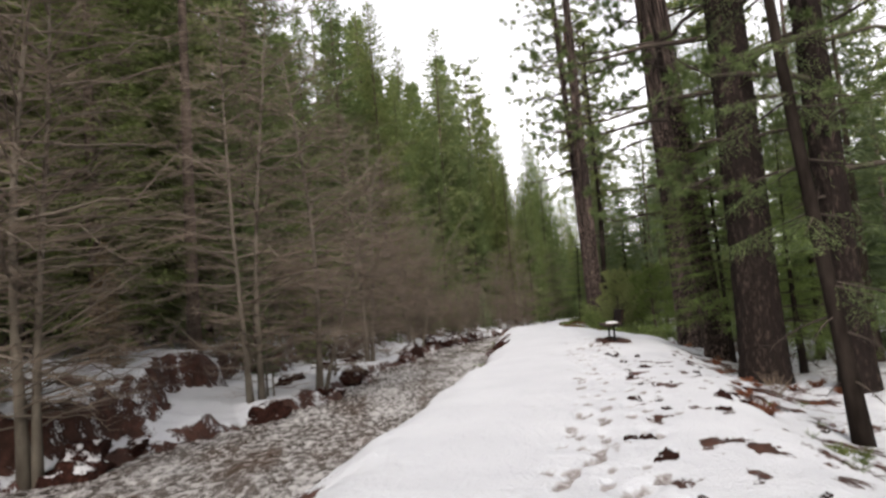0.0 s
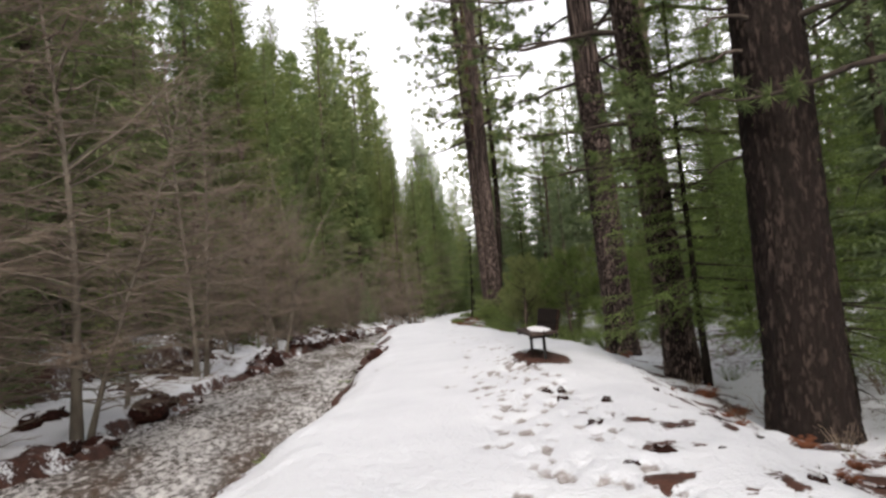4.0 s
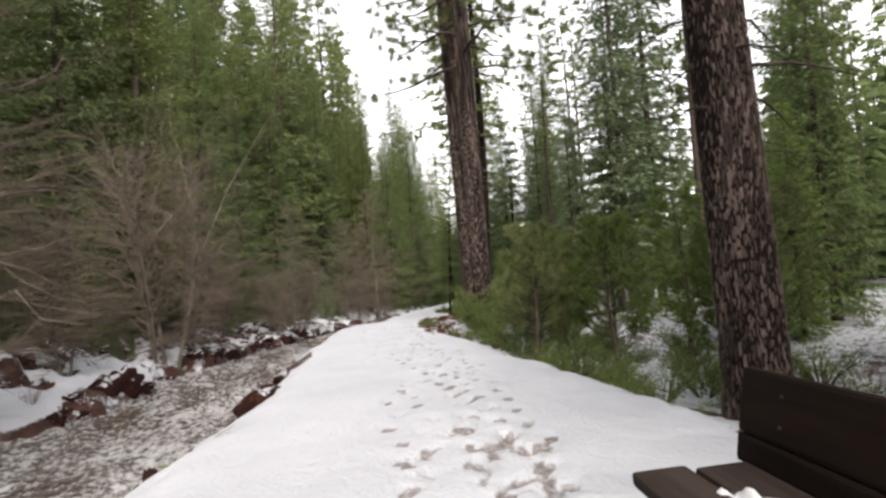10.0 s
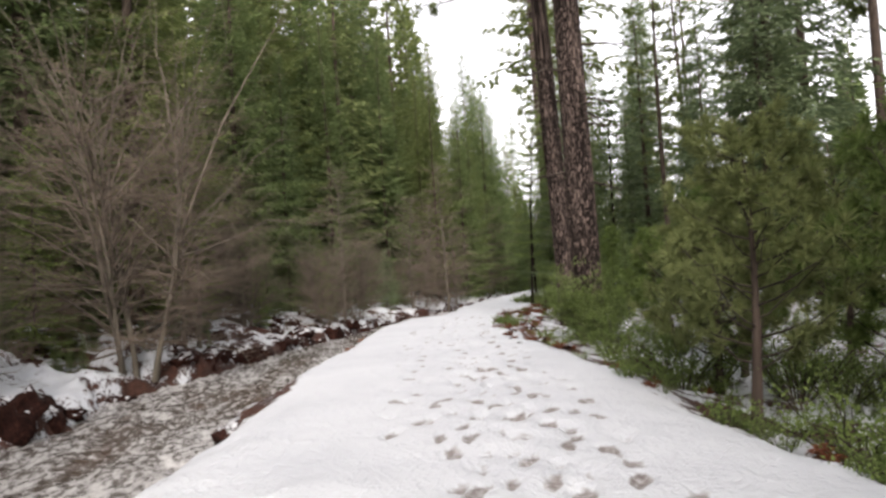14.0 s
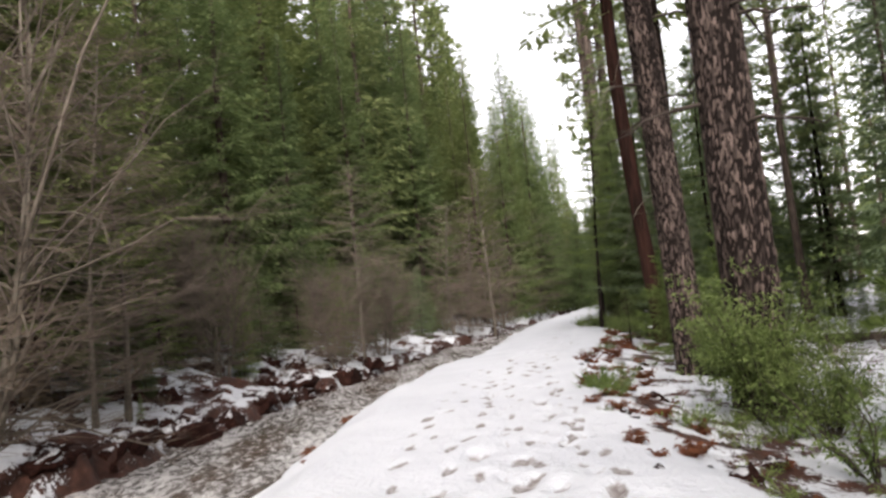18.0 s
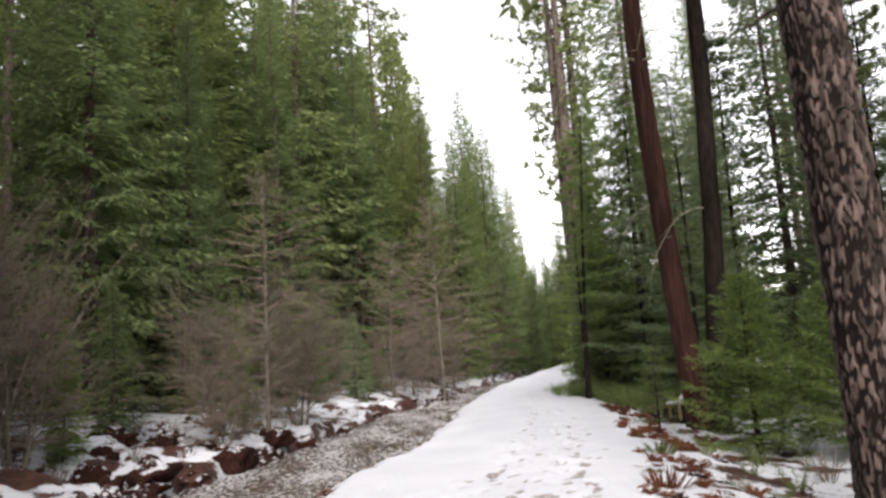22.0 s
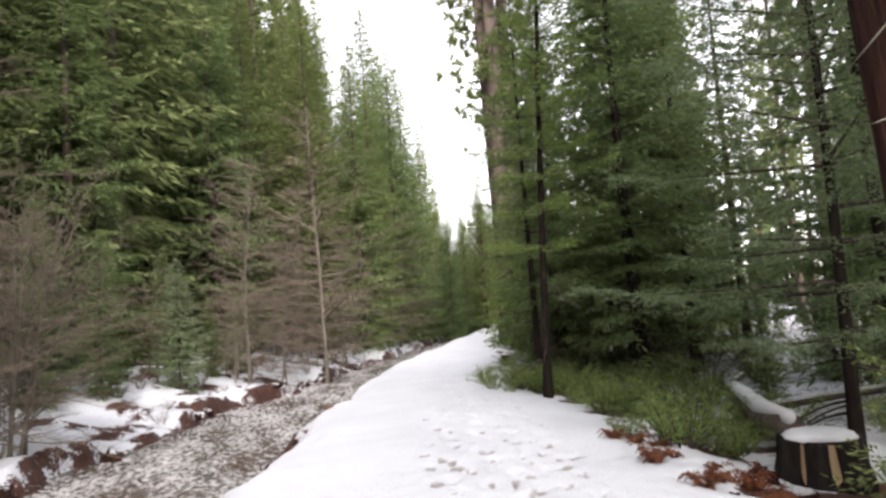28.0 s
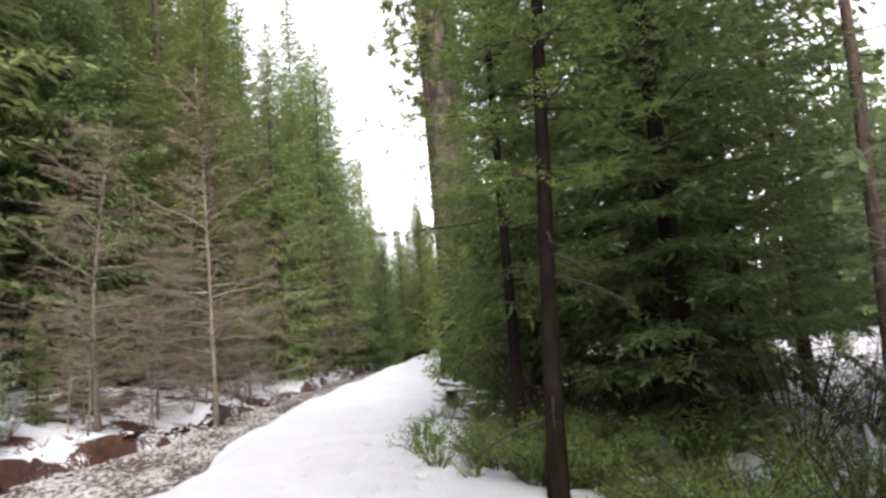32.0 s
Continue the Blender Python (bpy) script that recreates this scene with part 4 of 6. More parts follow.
for k in range(95):
    y, u = rnd(2, 110), -rnd(9.6, 13.5)
    if free(px(y, u), y, 2.0):
        put(mid_firs[(0, 1, 0, 1, 2)[k % 5]], px(y, u), y, scale=rnd(0.35, 0.95) * (0.6 if k % 5 == 4 else 1.0))

for k in range(16):
    y, u = rnd(74, 108), -rnd(9.0, 13.5)
    if free(px(y, u), y, 2.2):
        put(mid_firs[(0, 1, 2)[k % 3]], px(y, u), y, scale=rnd(0.7, 1.2) * (0.6 if k % 3 == 2 else 1.0))

for x, y, s in ((-3.6, 50.5, 0.85), (-4.4, 47.0, 0.7), (0.2, 66.5, 0.75), (-0.9, 63.4, 0.9), (2.6, 71.5, 0.8), (1.4, 70.2, 0.95), (-5.9, 44.2, 0.8), (-4.0, 56.0, 0.9), (4.8, 77.5, 0.5), (5.6, 80.5, 0.6), (3.2, 78.0, 0.8), (2.2, 74.0, 0.75)):
    spots.append((x, y))
    put(mid_firs[0], x, y, scale=s)

for k, (x, y, s) in enumerate(((1.5, 84, 0.62), (2.6, 88, 0.72), (3.8, 92, 0.7), (-1.0, 80, 0.72), (0.5, 76, 0.6), (-2.5, 73, 0.7))):
    spots.append((x, y))
    put((front_firs + front_cedars)[(0, 1, 3)[k % 3]], x, y, scale=s)

for k in range(22):
    y = rnd(40, 54)
    x = px(y, float(along(FAR_U, y)) - rnd(1.2, 4.6))
    put(mid_firs[0], x, y, scale=rnd(0.10, 0.22))

# low boughs over the far bank
for k in range(13):
    y = 35.5 + 1.5 * k
    x = px(y, float(along(FAR_U, y)) - rnd(2.6, 4.0))
    spots.append((x, y))
    put(mid_firs[(0, 0, 2)[k % 3]], x, y, scale=rnd(0.28, 0.46))

# the wood that closes the view beyond the last bend
for k in range(34):
    y, u = 112 + 1.05 * k, -7.0 + 2.9 * (k % 5) + rnd(-0.7, 0.7)
    x = px(y, u)
    H = min(rnd(11, 15), tallest(x, y))
    if H > 3:
        spots.append((x, y))
        put((front_firs + front_cedars)[k % 5], x, y, scale=H / 30)

# the wood on the right
random.seed(11)
RIGHT = ((front_firs[1], 16.0, 66.8, 0.60), (front_firs[0], 14.6, 68.4, 0.40), (front_firs[1], 13.2, 32.0, 0.22), (front_firs[0], 17.4, 34.6, 0.45), (front_firs[1], 13.8, 24.6, 0.40),
         (far_pines[0], 14.3, 33.5, 0.9), (far_pines[1], 21.3, 47.6, 1.0), (open_firs[0], 17.6, 47.5, 0.85), (open_firs[1], 20.6, 50.5, 0.9), (open_firs[1], 14.6, 46.5, 0.42), (front_firs[0], 19.5, 58.5, 0.40), (tall_pines[0], 17.9, 83.6, 1.0), (tall_pines[1], 18.35, 84.4, 1.05), (tall_pines[0], 18.8, 84.0, 0.95), (tall_pines[1], 19.3, 85.2, 1.0), (tall_pines[0], 20.3, 87.0, 1.0), (near_pines[0], 22.5, 66, 0.8), (near_pines[1], 24.5, 70, 0.85), (open_firs[0], 22.0, 73.5, 0.6), (near_pines[1], 26.5, 62, 0.8), (far_firs[0], 24, 77, 0.6), (near_pines[1], 13.4, 17.4, 0.8), (open_firs[0], 10.6, 17.6, 0.55), (open_firs[1], 12.4, 14.0, 0.62), (open_firs[0], 14.8, 18.6, 0.7), (open_firs[1], 10.4, 12.6, 0.5), (near_pines[0], 9.6, 9.0, 0.8), (near_pines[0], 12.5, 23.5, 0.75), (mid_firs[1], 13.6, 27.0, 0.8), (mid_firs[0], 16.5, 22.0, 0.9), (mid_firs[1], 15.5, 33.5, 0.9), (mid_firs[0], 12.4, 20.0, 0.45), (mid_firs[0], 19.5, 78, 0.75),
         (mid_firs[1], 16.2, 74.5, 0.55), (mid_firs[0], 17.0, 77.6, 0.9), (mid_firs[1], 17.4, 80.6, 1.15), (mid_firs[1], 20.6, 82.0, 0.8), (front_firs[1], 21.6, 89.5, 0.36), (front_firs[0], 23.6, 95, 0.42), (open_firs[1], 25.5, 60, 0.7), (open_firs[0], 19.6, 67.5, 0.6), (open_firs[1], 17.5, 59.5, 0.7), (open_firs[0], 21.5, 64.0, 0.42), (open_firs[1], 16.8, 47.0, 0.55), (mid_firs[0], 18.8, 63.5, 0.75), (mid_firs[1], 21.0, 65.0, 0.9), (front_firs[1], 18.6, 71.0, 0.5), (near_pines[0], 16.4, 54.2, 0.75), (near_pines[1], 17.9, 49.6, 0.8), (near_pines[0], 20.5, 53.0, 0.85))
for tree, x, y, s in RIGHT:
    spots.append((x, y))
    put(tree, x, y, scale=s)
for k in range(240):
    y = rnd(-2, 116)
    u = rnd(5.5, 34) if y < 58 else rnd(7.0, 28)
    x = px(y, u)
    bearing = math.degrees(math.atan2(x - 4.9, y - 31.0))
    if 22 < bearing < 32 and 31 < y < 75 or 24 < bearing < 29.5 and y > 31 or not free(x, y, 6.6 if 44 < y < 80 else 5.0):
        continue
    c = random.random()
    # an open stretch of lower trees
    if 13 < math.degrees(math.atan2(x - 3.5, y - 19.0)) < 35 and 24 < y < 78:
        if random.random() < 0.6:
            continue
        put(random.choice(mid_firs[:2]), x, y, scale=rnd(0.35, 0.7))
        continue
    if u < 11 and 40 < y < 80:
        continue
    tree = random.choice(near_pines if u < 16 else far_pines) if c < 0.66 else random.choice(open_firs) if c < 0.86 else random.choice(front_firs)
    put(tree, x, y, scale=rnd(0.55, 0.9))
for k in range(64):
    y, u = rnd(24, 104), rnd(5.0, 20)
    if free(px(y, u), y, 2.2):
        put(mid_firs[(0, 1, 1)[k % 3]], px(y, u), y, scale=rnd(0.22, 0.6))
for k in range(22):
    y, u = rnd(55, 76), rnd(4.6, 12)
    if free(px(y, u), y, 1.6):
        put(mid_firs[(0, 1, 0)[k % 3]], px(y, u), y, scale=rnd(0.18, 0.42))
for k in range(44):
    y, u = 67 + k * 1.6, rnd(2.6, 5.5)
    if free(px(y, u), y, 1.9):
        put(mid_firs[(0, 1)[k % 2]], px(y, u), y, scale=max(0.3, min(rnd(0.6, 1.4), tallest(px(y, u), y) / 10)))
for k in range(110):
    y, u = rnd(118, 200), rnd(-24, 22)
    if -10 < u < 4.5 and y < 140 or not free(px(y, u), y, 3.6):
        continue
    put(random.choice(far_firs + far_cedars), px(y, u), y, scale=min(rnd(0.32, 0.55), max(0.12, tallest(px(y, u), y) / 30)))


# the wood behind the start of the walk
for k, tree in enumerate(far_firs + far_cedars + front_firs + front_cedars + [close_fir, close_cedar] + far_pines + near_pines + tall_pines + open_firs + mid_firs + [sparse, silver] + alders + alder_clump + alder_small):
    if tree.name not in placed:
        put(tree, -26 + 6.0 * (k % 9), -70 - 5.0 * (k // 9), scale=0.7)


# ---- far woods that close the view ----
def far_woods():
    rng = np.random.default_rng(77)
    wood, crown = Bag(), Bag()
    for k in range(420):
        y = rng.uniform(-45, 190)
        side = rng.uniform()
        u = -rng.uniform(31, 62) if side < 0.45 else rng.uniform(33, 70)
        if y > 130:
            u = rng.uniform(-45, 45) if side < 0.5 else rng.uniform(-14, 8)
        if y < -22:
            u = rng.uniform(-30, 30)
        if -22 < y < 128 and abs(u) < 30 or y > 120 and abs(u) < 20:
            continue
        x, H = px(y, u), rng.uniform(22, 35) if u < 0 else rng.uniform(17, 31)
        if 24 < math.degrees(math.atan2(x - 4.9, y - 31.0)) < 29.5 and y > 31:
            H = rng.uniform(7, 11)
        if y > 125:
            H = rng.uniform(13, 19)
        z = gz(x, y)
        tube(wood, [(x, y, z - 0.3), (x, y, z + H * 0.5), (x, y, z + H)], (0.26, 0.18, 0.03), 5, False)
        n = 130
        f = rng.uniform(0.04, 1, n)
        a = rng.uniform(0, 6.28, n)
        out = np.stack([np.cos(a), np.sin(a), np.zeros(n)], -1)
        L = 4.4 * (1 - f) ** 0.75 * rng.uniform(0.5, 1.1, n) + 0.3
        base = np.array([x, y, z]) + np.stack([0 * f, 0 * f, f * H], -1)
        kites(crown, base + out * (L * 0.1)[:, None], unit(out - np.array([0, 0, 1.0]) * rng.uniform(0, 0.5, (n, 1))), L, 0.45 * L + 0.3, unit(np.array([0, 0, 1.0]) + rng.normal(0, 0.6, (n, 3))))
    ob = part("far_woods", crown, FIR)
    tagged(ob, "dark conifer woods far behind the nearer trees", "woods", kind="stuff")
    tagged(part("trunk_mass", wood, BARK, ob), kind="stuff")


far_woods()


# ---- trees beside the path ----
def plated_material(name, pale):
    m, n, l, b = shader(name, 0.9, 0.15)
    plate, tone = n.new("ShaderNodeAttribute"), n.new("ShaderNodeAttribute")
    plate.attribute_name, tone.attribute_name = "plate", "tone"
    fine = noise_node(n, l, 34, 5, stretch=(1, 1, 0.4))
    worn = maths(n, l, "ADD", maths(n, l, "MULTIPLY", tone.outputs["Fac"], 0.5), maths(n, l, "MULTIPLY", fine, 0.6))
    top = ramp(n, l, worn, (0.25, tuple(0.35 * v for v in pale)), (0.52, tuple(0.85 * v for v in pale)), (0.84, tuple(2.5 * v for v in pale)))
    l.new(mix(n, l, ramp(n, l, plate.outputs["Fac"], (0.25, (0, 0, 0)), (0.75, (1, 1, 1))), (0.012, 0.008, 0.007), top), b.inputs["Base Color"])
    bump(n, l, b, fine, 0.8, 0.012)
    return m


PLATED = plated_material("plated_bark", (0.080, 0.060, 0.052))
# Darker copy of PLATED: two trunks' shade is put into its colour.
SHADEDPLATED = plated_material("shaded_plated_bark", (0.020, 0.0145, 0.012))


def plated_trunk(H, radius, seed, lean, cell=0.042, tall=4.2, depth=0.030, fine_to=8.0, top=0.35):
    """A trunk whose bark is broken into long plates with deep furrows."""
    around = int(2 * np.pi * radius / 0.022)
    zs = np.concatenate([np.arange(-0.3, fine_to, 0.05), np.arange(fine_to, H, 0.5), [H]])
    A, Z = np.meshgrid(np.arange(around) / around * 2 * np.pi, zs, indexing="xy")
    r = radius * (1 - (1 - top) * (np.clip(Z, 0, H) / H) ** 1.1) * (1 + 0.22 * np.exp(-np.clip(Z + 0.1, 0, 9) / 0.45))
    cells = max(8, int(2 * np.pi * radius / cell))
    U, V = A / (2 * np.pi) * cells, Z / (cell * tall)
    V = V + (vnoise(np.cos(A) * 4 + Z * 2.1, np.sin(A) * 4, seed + 5) - 0.5) * 1.2
    U = U + (vnoise(np.cos(A) * 3 + Z * 1.5, np.sin(A) * 3 + Z, seed) - 0.5) * 1.6
    iu, iv = np.floor(U), np.floor(V)
    f1, f2, tone = np.full(U.shape, 9.0), np.full(U.shape, 9.0), np.zeros(U.shape)
    for du in (-1, 0, 1):
        for dv in (-1, 0, 1):
            cu, cv = iu + du, iv + dv
            k = np.mod(cu, cells)
            d = np.hypot(U - cu - hash2(k, cv, seed), V - cv - hash2(k, cv, seed + 1))
            nearer = d < f1
            f2 = np.where(nearer, f1, np.minimum(f2, d))
            tone, f1 = np.where(nearer, hash2(k, cv, seed + 2), tone), np.where(nearer, d, f1)
    # worn tracts keep few plates
    worn = fbm(np.cos(A) * 1.4 + Z * 0.25, np.sin(A) * 1.4 + Z * 0.35, seed + 12, 3) - 0.5
    plate = smooth((f2 - f1 - 0.13 - 0.55 * (fbm(U * 1.9, V * 3.4, seed + 9, 3) - 0.42) - 0.5 * worn) / 0.22)
    r = r + depth * (plate - 0.6) * (0.7 + 0.6 * tone) + 0.012 * np.sin(A * 5 + seed) * np.exp(-np.clip(Z, 0, 9) / 0.8)
    X, Yy = r * np.cos(A) + lean * Z, r * np.sin(A)
    rows, cols = Z.shape
    i, j = np.meshgrid(np.arange(rows - 1), np.arange(cols), indexing="ij")
    quads = np.stack([i * cols + j, i * cols + (j + 1) % cols, (i + 1) * cols + (j + 1) % cols, (i + 1) * cols + j], -1).reshape(-1, 4)
    me = make_mesh("trunk", np.stack([X, Yy, Z], -1).reshape(-1, 3), quads, True)
    for name, values in (("plate", plate), ("tone", tone)):
        me.attributes.new(name, "FLOAT", "POINT").data.foreach_set("value", values.astype(np.float32).ravel())
    return me


def big_pine(x, y, H, radius, seed, lean, label, crown_base=0.4, reach=3.6, limbs=26, dead=12, leaf=None, low_limbs=(), bark=None, bold=1.0, tufts=9):
    """A large pine near the path, with plated bark, single limbs and needle tufts."""
    rng = np.random.default_rng(seed)
    tree = thing("ponderosa_pine", label, "tree")
    part("trunk", plated_trunk(H, radius, seed, lean), bark or PLATED, tree, "bark in pale plates parted by dark furrows")
    crown, twigs, up = Bag(), Bag(), np.array([0, 0, 1.0])
    jobs = [(crown_base * H + (H * 0.98 - crown_base * H) * (i + rng.uniform()) / limbs, i * 2.39996 + rng.uniform(-0.5, 0.5), reach * rng.uniform(0.6, 1.15) * (1.1 - 0.6 * i / limbs), True) for i in range(limbs)]
    jobs += [(rng.uniform(0.12, crown_base) * H, rng.uniform(0, 6.28), reach * rng.uniform(0.12, 0.4), False) for i in range(dead)]
    jobs += [(h, math.radians(a), L, True) for h, a, L in low_limbs]
    for h, a, L, green in jobs:
        out = np.array([np.cos(a), np.sin(a), 0])
        s = np.linspace(0, 1, 7)[:, None]
        spine = np.array([lean * h, 0, h]) + out * (radius * 0.4 + L * s) + up * L * (0.1 * s - 0.35 * s**2 + (0.3 * s**4 if green else 0)) + rng.normal(0, 0.03 * L, (7, 3)) * s
        limb = Bag()
        tube(limb, spine, np.linspace(0.022 + 0.012 * L, 0.006, 7), 5, False)
        spikes(twigs, spine[2:], unit(out * 0.7 + rng.normal(0, 0.6, (5, 3))), L * rng.uniform(0.12, 0.35, 5), 0.02)
        if green:
            for k in range(tufts):
                g = rng.uniform(0.3, 1.0)
                p = np.array([np.interp(g, s[:, 0], spine[:, c]) for c in range(3)])
                q = p + (np.cross(out, up) * rng.normal(0, 0.6) + out * rng.uniform(0.1, 0.9) + up * rng.uniform(-0.3, 0.4)) * L * 0.2
                spikes(twigs, p[None], unit(q - p)[None], np.linalg.norm(q - p), 0.02)
                m = 44 if bold > 1 else 60
                way = unit(unit(q - p) * 0.5 + rng.normal(0, 0.75, (m, 3)))
                kites(crown, q - way * 0.03, way, bold * rng.uniform(0.13, 0.26, m), bold * 0.019, unit(rng.normal(0, 1, (m, 3))))
        part("limb", limb, DEADWOOD, tree)
    tagged(part("twig_mass", twigs, DEADWOOD, tree), kind="stuff")
    tagged(part("crown", crown, leaf or PINE, tree), kind="stuff")
    tree.matrix_basis = pose(x, y, gz(x, y))
    spots.append((x, y))
    return tree


big_pine(6.5, 14.7, 29, 0.46, 201, 0.005, "large pine with plated bark beside the path", 0.19, 4.0, 50, 4, FIR, ((4.4, 120, 2.2), (5.0, 300, 2.4)), SHADEDPLATED)
big_pine(8.85, 25.7, 30, 0.42, 202, -0.03, "pine with plated bark standing behind the bench", 0.24, 3.6, 58, 16, FIR, tufts=12)
big_pine(7.45, 19.6, 27, 0.31, 206, -0.06, "dark-barked pine behind a young fir beside the bench", 0.16, 3.4, 44, 12, FIR, ((4.2, 160, 2.4), (5.0, 250, 2.6), (5.5, 20, 2.6)))
big_pine(9.1, 41.7, 30, 0.355, 203, -0.005, "massive pine with pale plated bark by the path", 0.31, 4.2, 68, 14, bold=1.35)
big_pine(9.62, 45.6, 28, 0.285, 204, -0.03, "straight pine with plated bark by the path", 0.38, 3.4, 50, 14, bold=1.3)
big_pine(7.3, 12.8, 27, 0.30, 205, -0.01, "dark pine standing among firs in the snow", 0.13, 3.4, 48, 6, FIR, (), SHADEDPLATED)


def red_cedar(x, y, H, radius, seed, lean, label, dead):
    """A stringy-barked cedar trunk with long drooping dead branches."""
    rng = np.random.default_rng(seed)
    tree = thing("incense_cedar", label, "tree")
    around, zs = 44, np.concatenate([np.arange(-0.3, 10, 0.12), np.arange(10, H, 0.6)])
    A, Z = np.meshgrid(np.arange(around) / around * 2 * np.pi, zs, indexing="xy")
    ridge = fbm(A * 7 + 0.15 * Z, Z * 0.35, seed, 3) - 0.5
    ridge = ridge * smooth((6.28 - A) / 0.4) * smooth(A / 0.4)
    r = radius * (1 - 0.62 * np.clip(Z, 0, H) / H) * (1 + 0.35 * np.exp(-np.clip(Z, 0, 9) / 0.5)) + 0.09 * ridge
    rows, cols = Z.shape
    i, j = np.meshgrid(np.arange(rows - 1), np.arange(cols), indexing="ij")
    quads = np.stack([i * cols + j, i * cols + (j + 1) % cols, (i + 1) * cols + (j + 1) % cols, (i + 1) * cols + j], -1).reshape(-1, 4)
    bow = lean * Z + 0.25 * np.sin(Z * 0.22) * np.sign(lean)
    part("trunk", make_mesh("trunk", np.stack([r * np.cos(A) + bow, r * np.sin(A), Z], -1).reshape(-1, 3), quads, True), REDBARK if lean < 0 else FIRBARK, tree, "stringy furrowed bark")
    up, crown, twigs = np.array([0, 0, 1.0]), Bag(), Bag()
    for k in range(dead):
        h, a, L = rng.uniform(4, 11), rng.uniform(1.2, 5.2), rng.uniform(1.2, 3.2)
        out = np.array([np.cos(a), np.sin(a), 0])
        s = np.linspace(0, 1, 9)[:, None]
        spine = np.array([lean * h + 0.25 * np.sin(h * 0.22) * np.sign(lean), 0, h]) + out * L * s * (1 - 0.25 * s) + up * L * (0.2 * s - 1.0 * s**2) + rng.normal(0, 0.03, (9, 3)) * s
        limb = Bag()
        tube(limb, spine, np.linspace(0.017, 0.004, 9), 5, False)
        spikes(twigs, spine[3:], unit(out * 0.6 - up * 0.5 + rng.normal(0, 0.5, (6, 3))), rng.uniform(0.2, 0.7, 6), 0.016)
        part("limb", limb, LICHEN, tree, "bare drooping grey branch")
    for i in range(26):
        f = (i + rng.uniform()) / 26
        h, a, L = 10 + (H - 10.5) * f, i * 2.4, 3.2 * (1.05 - f) * rng.uniform(0.6, 1.1)
        out = np.array([np.cos(a), np.sin(a), 0])
        s = np.linspace(0, 1, 5)[:, None]
        spine = np.array([lean * h, 0, h]) + out * L * s + up * L * (0.2 * s - 0.3 * s**2)
        spray_set(crown, rng, spine, 0.4 * L + 0.1, 0.4, 1, 0.22, 0.15)
    tagged(part("twig_mass", twigs, LICHEN, tree), kind="stuff")
    tagged(part("crown", crown, CEDAR, tree), kind="stuff")
    tree.matrix_basis = pose(x, y, gz(x, y))
    spots.append((x, y))
    return tree


red_cedar(11.92, 54.25, 24, 0.25, 211, -0.035, "leaning red-barked cedar with drooping dead branches", 12)
red_cedar(12.15, 53.95, 23, 0.21, 212, 0.035, "straight dark cedar grown together with a leaning one", 6)


def tied_wire():
    """A thin wire round the two cedars."""
    b = Bag()
    z = gz(11.9, 54.2) + 1.36
    pts = [(11.60, 54.42, z - 0.03), (11.64, 54.16, z - 0.02), (11.80, 54.00, z), (11.97, 53.84, z + 0.01), (12.12, 53.71, z + 0.02), (12.30, 53.76, z + 0.02), (12.38, 53.95, z + 0.03), (12.30, 54.15, z + 0.02)]
    tube(b, pts, [0.007] * len(pts), 6)
    tagged(part("wire", b.mesh("wire", True), LICHEN), "thin pale wire tied around two cedar trunks", "wire")


tied_wire()


def near_fir(x, y, H, radius, base, reach, branches, seed, leaf, label, droop=0.2, step=0.11, fan=9, width=0.040, rise=0.1, dead=6, lean=0.0, name="fir_tree", power=0.75, gap=0.0):
    t = conifer(name, label, seed, H, radius, base, reach, branches, step, fan, width, leaf, FIRBARK, droop, power, lean, rise, dead, 0.3, gap)
    t.matrix_basis = pose(x, y, gz(x, y) - 0.03)
    spots.append((x, y))
    return t


near_fir(7.6, 19.0, 8.8, 0.07, 0.15, 2.2, 160, 221, YOUNG, "dark green fir with drooping branches beside the bench", 0.3, 0.09, 16, 0.019, dead=4)
near_fir(7.7, 15.5, 5.2, 0.08, 0.14, 1.8, 80, 254, YOUNG, "soft green fir close behind a large pine", 0.25, 0.085, 17, 0.018, dead=3)
near_fir(4.6, 8.1, 12.0, 0.10, 0.13, 1.9, 80, 222, FIR, "thin fir with dark drooping branches", 0.45, 0.075, 20, 0.012, lean=-0.06, gap=0.25)
near_fir(9.6, 18.4, 6.0, 0.10, 0.08, 1.6, 70, 223, YOUNG, "dark young fir in the snow", 0.2, 0.095, 15, 0.022)
near_fir(11.9, 62.2, 11.0, 0.075, 0.22, 1.5, 84, 225, YOUNG, "fir with fans of bright green needles over the path", 0.12, 0.09, 15, 0.022, rise=0.16, dead=6, lean=0.07)
near_fir(12.65, 64.6, 9.0, 0.075, 0.22, 1.8, 70, 226, FIR, "slim fir with bright green sprays", 0.12, 0.09, 15, 0.024, dead=8)
near_fir(15.0, 64.6, 11.5, 0.16, 0.05, 2.6, 130, 227, FIR, "broad dark fir thick to the ground", 0.25, 0.15, 8, 0.052)
near_fir(17.4, 66.5, 10.5, 0.14, 0.05, 2.4, 90, 228, PINE, "broad dark fir thick to the ground", 0.25, 0.15, 8, 0.052)
near_fir(14.9, 69.0, 9.5, 0.13, 0.05, 1.9, 100, 229, YOUNG, "tall green fir beside the path", 0.2, 0.15, 8, 0.052)
near_fir(13.1, 56.7, 9.0, 0.07, 0.13, 2.3, 100, 230, BLUE, "soft blue-green fir above a cut stump", 0.12, 0.08, 18, 0.017, rise=0.12)
near_fir(15.5, 58.5, 11.0, 0.10, 0.06, 2.2, 90, 231, FIR, "dark fir in the wood", 0.2, 0.17, 7, 0.065)
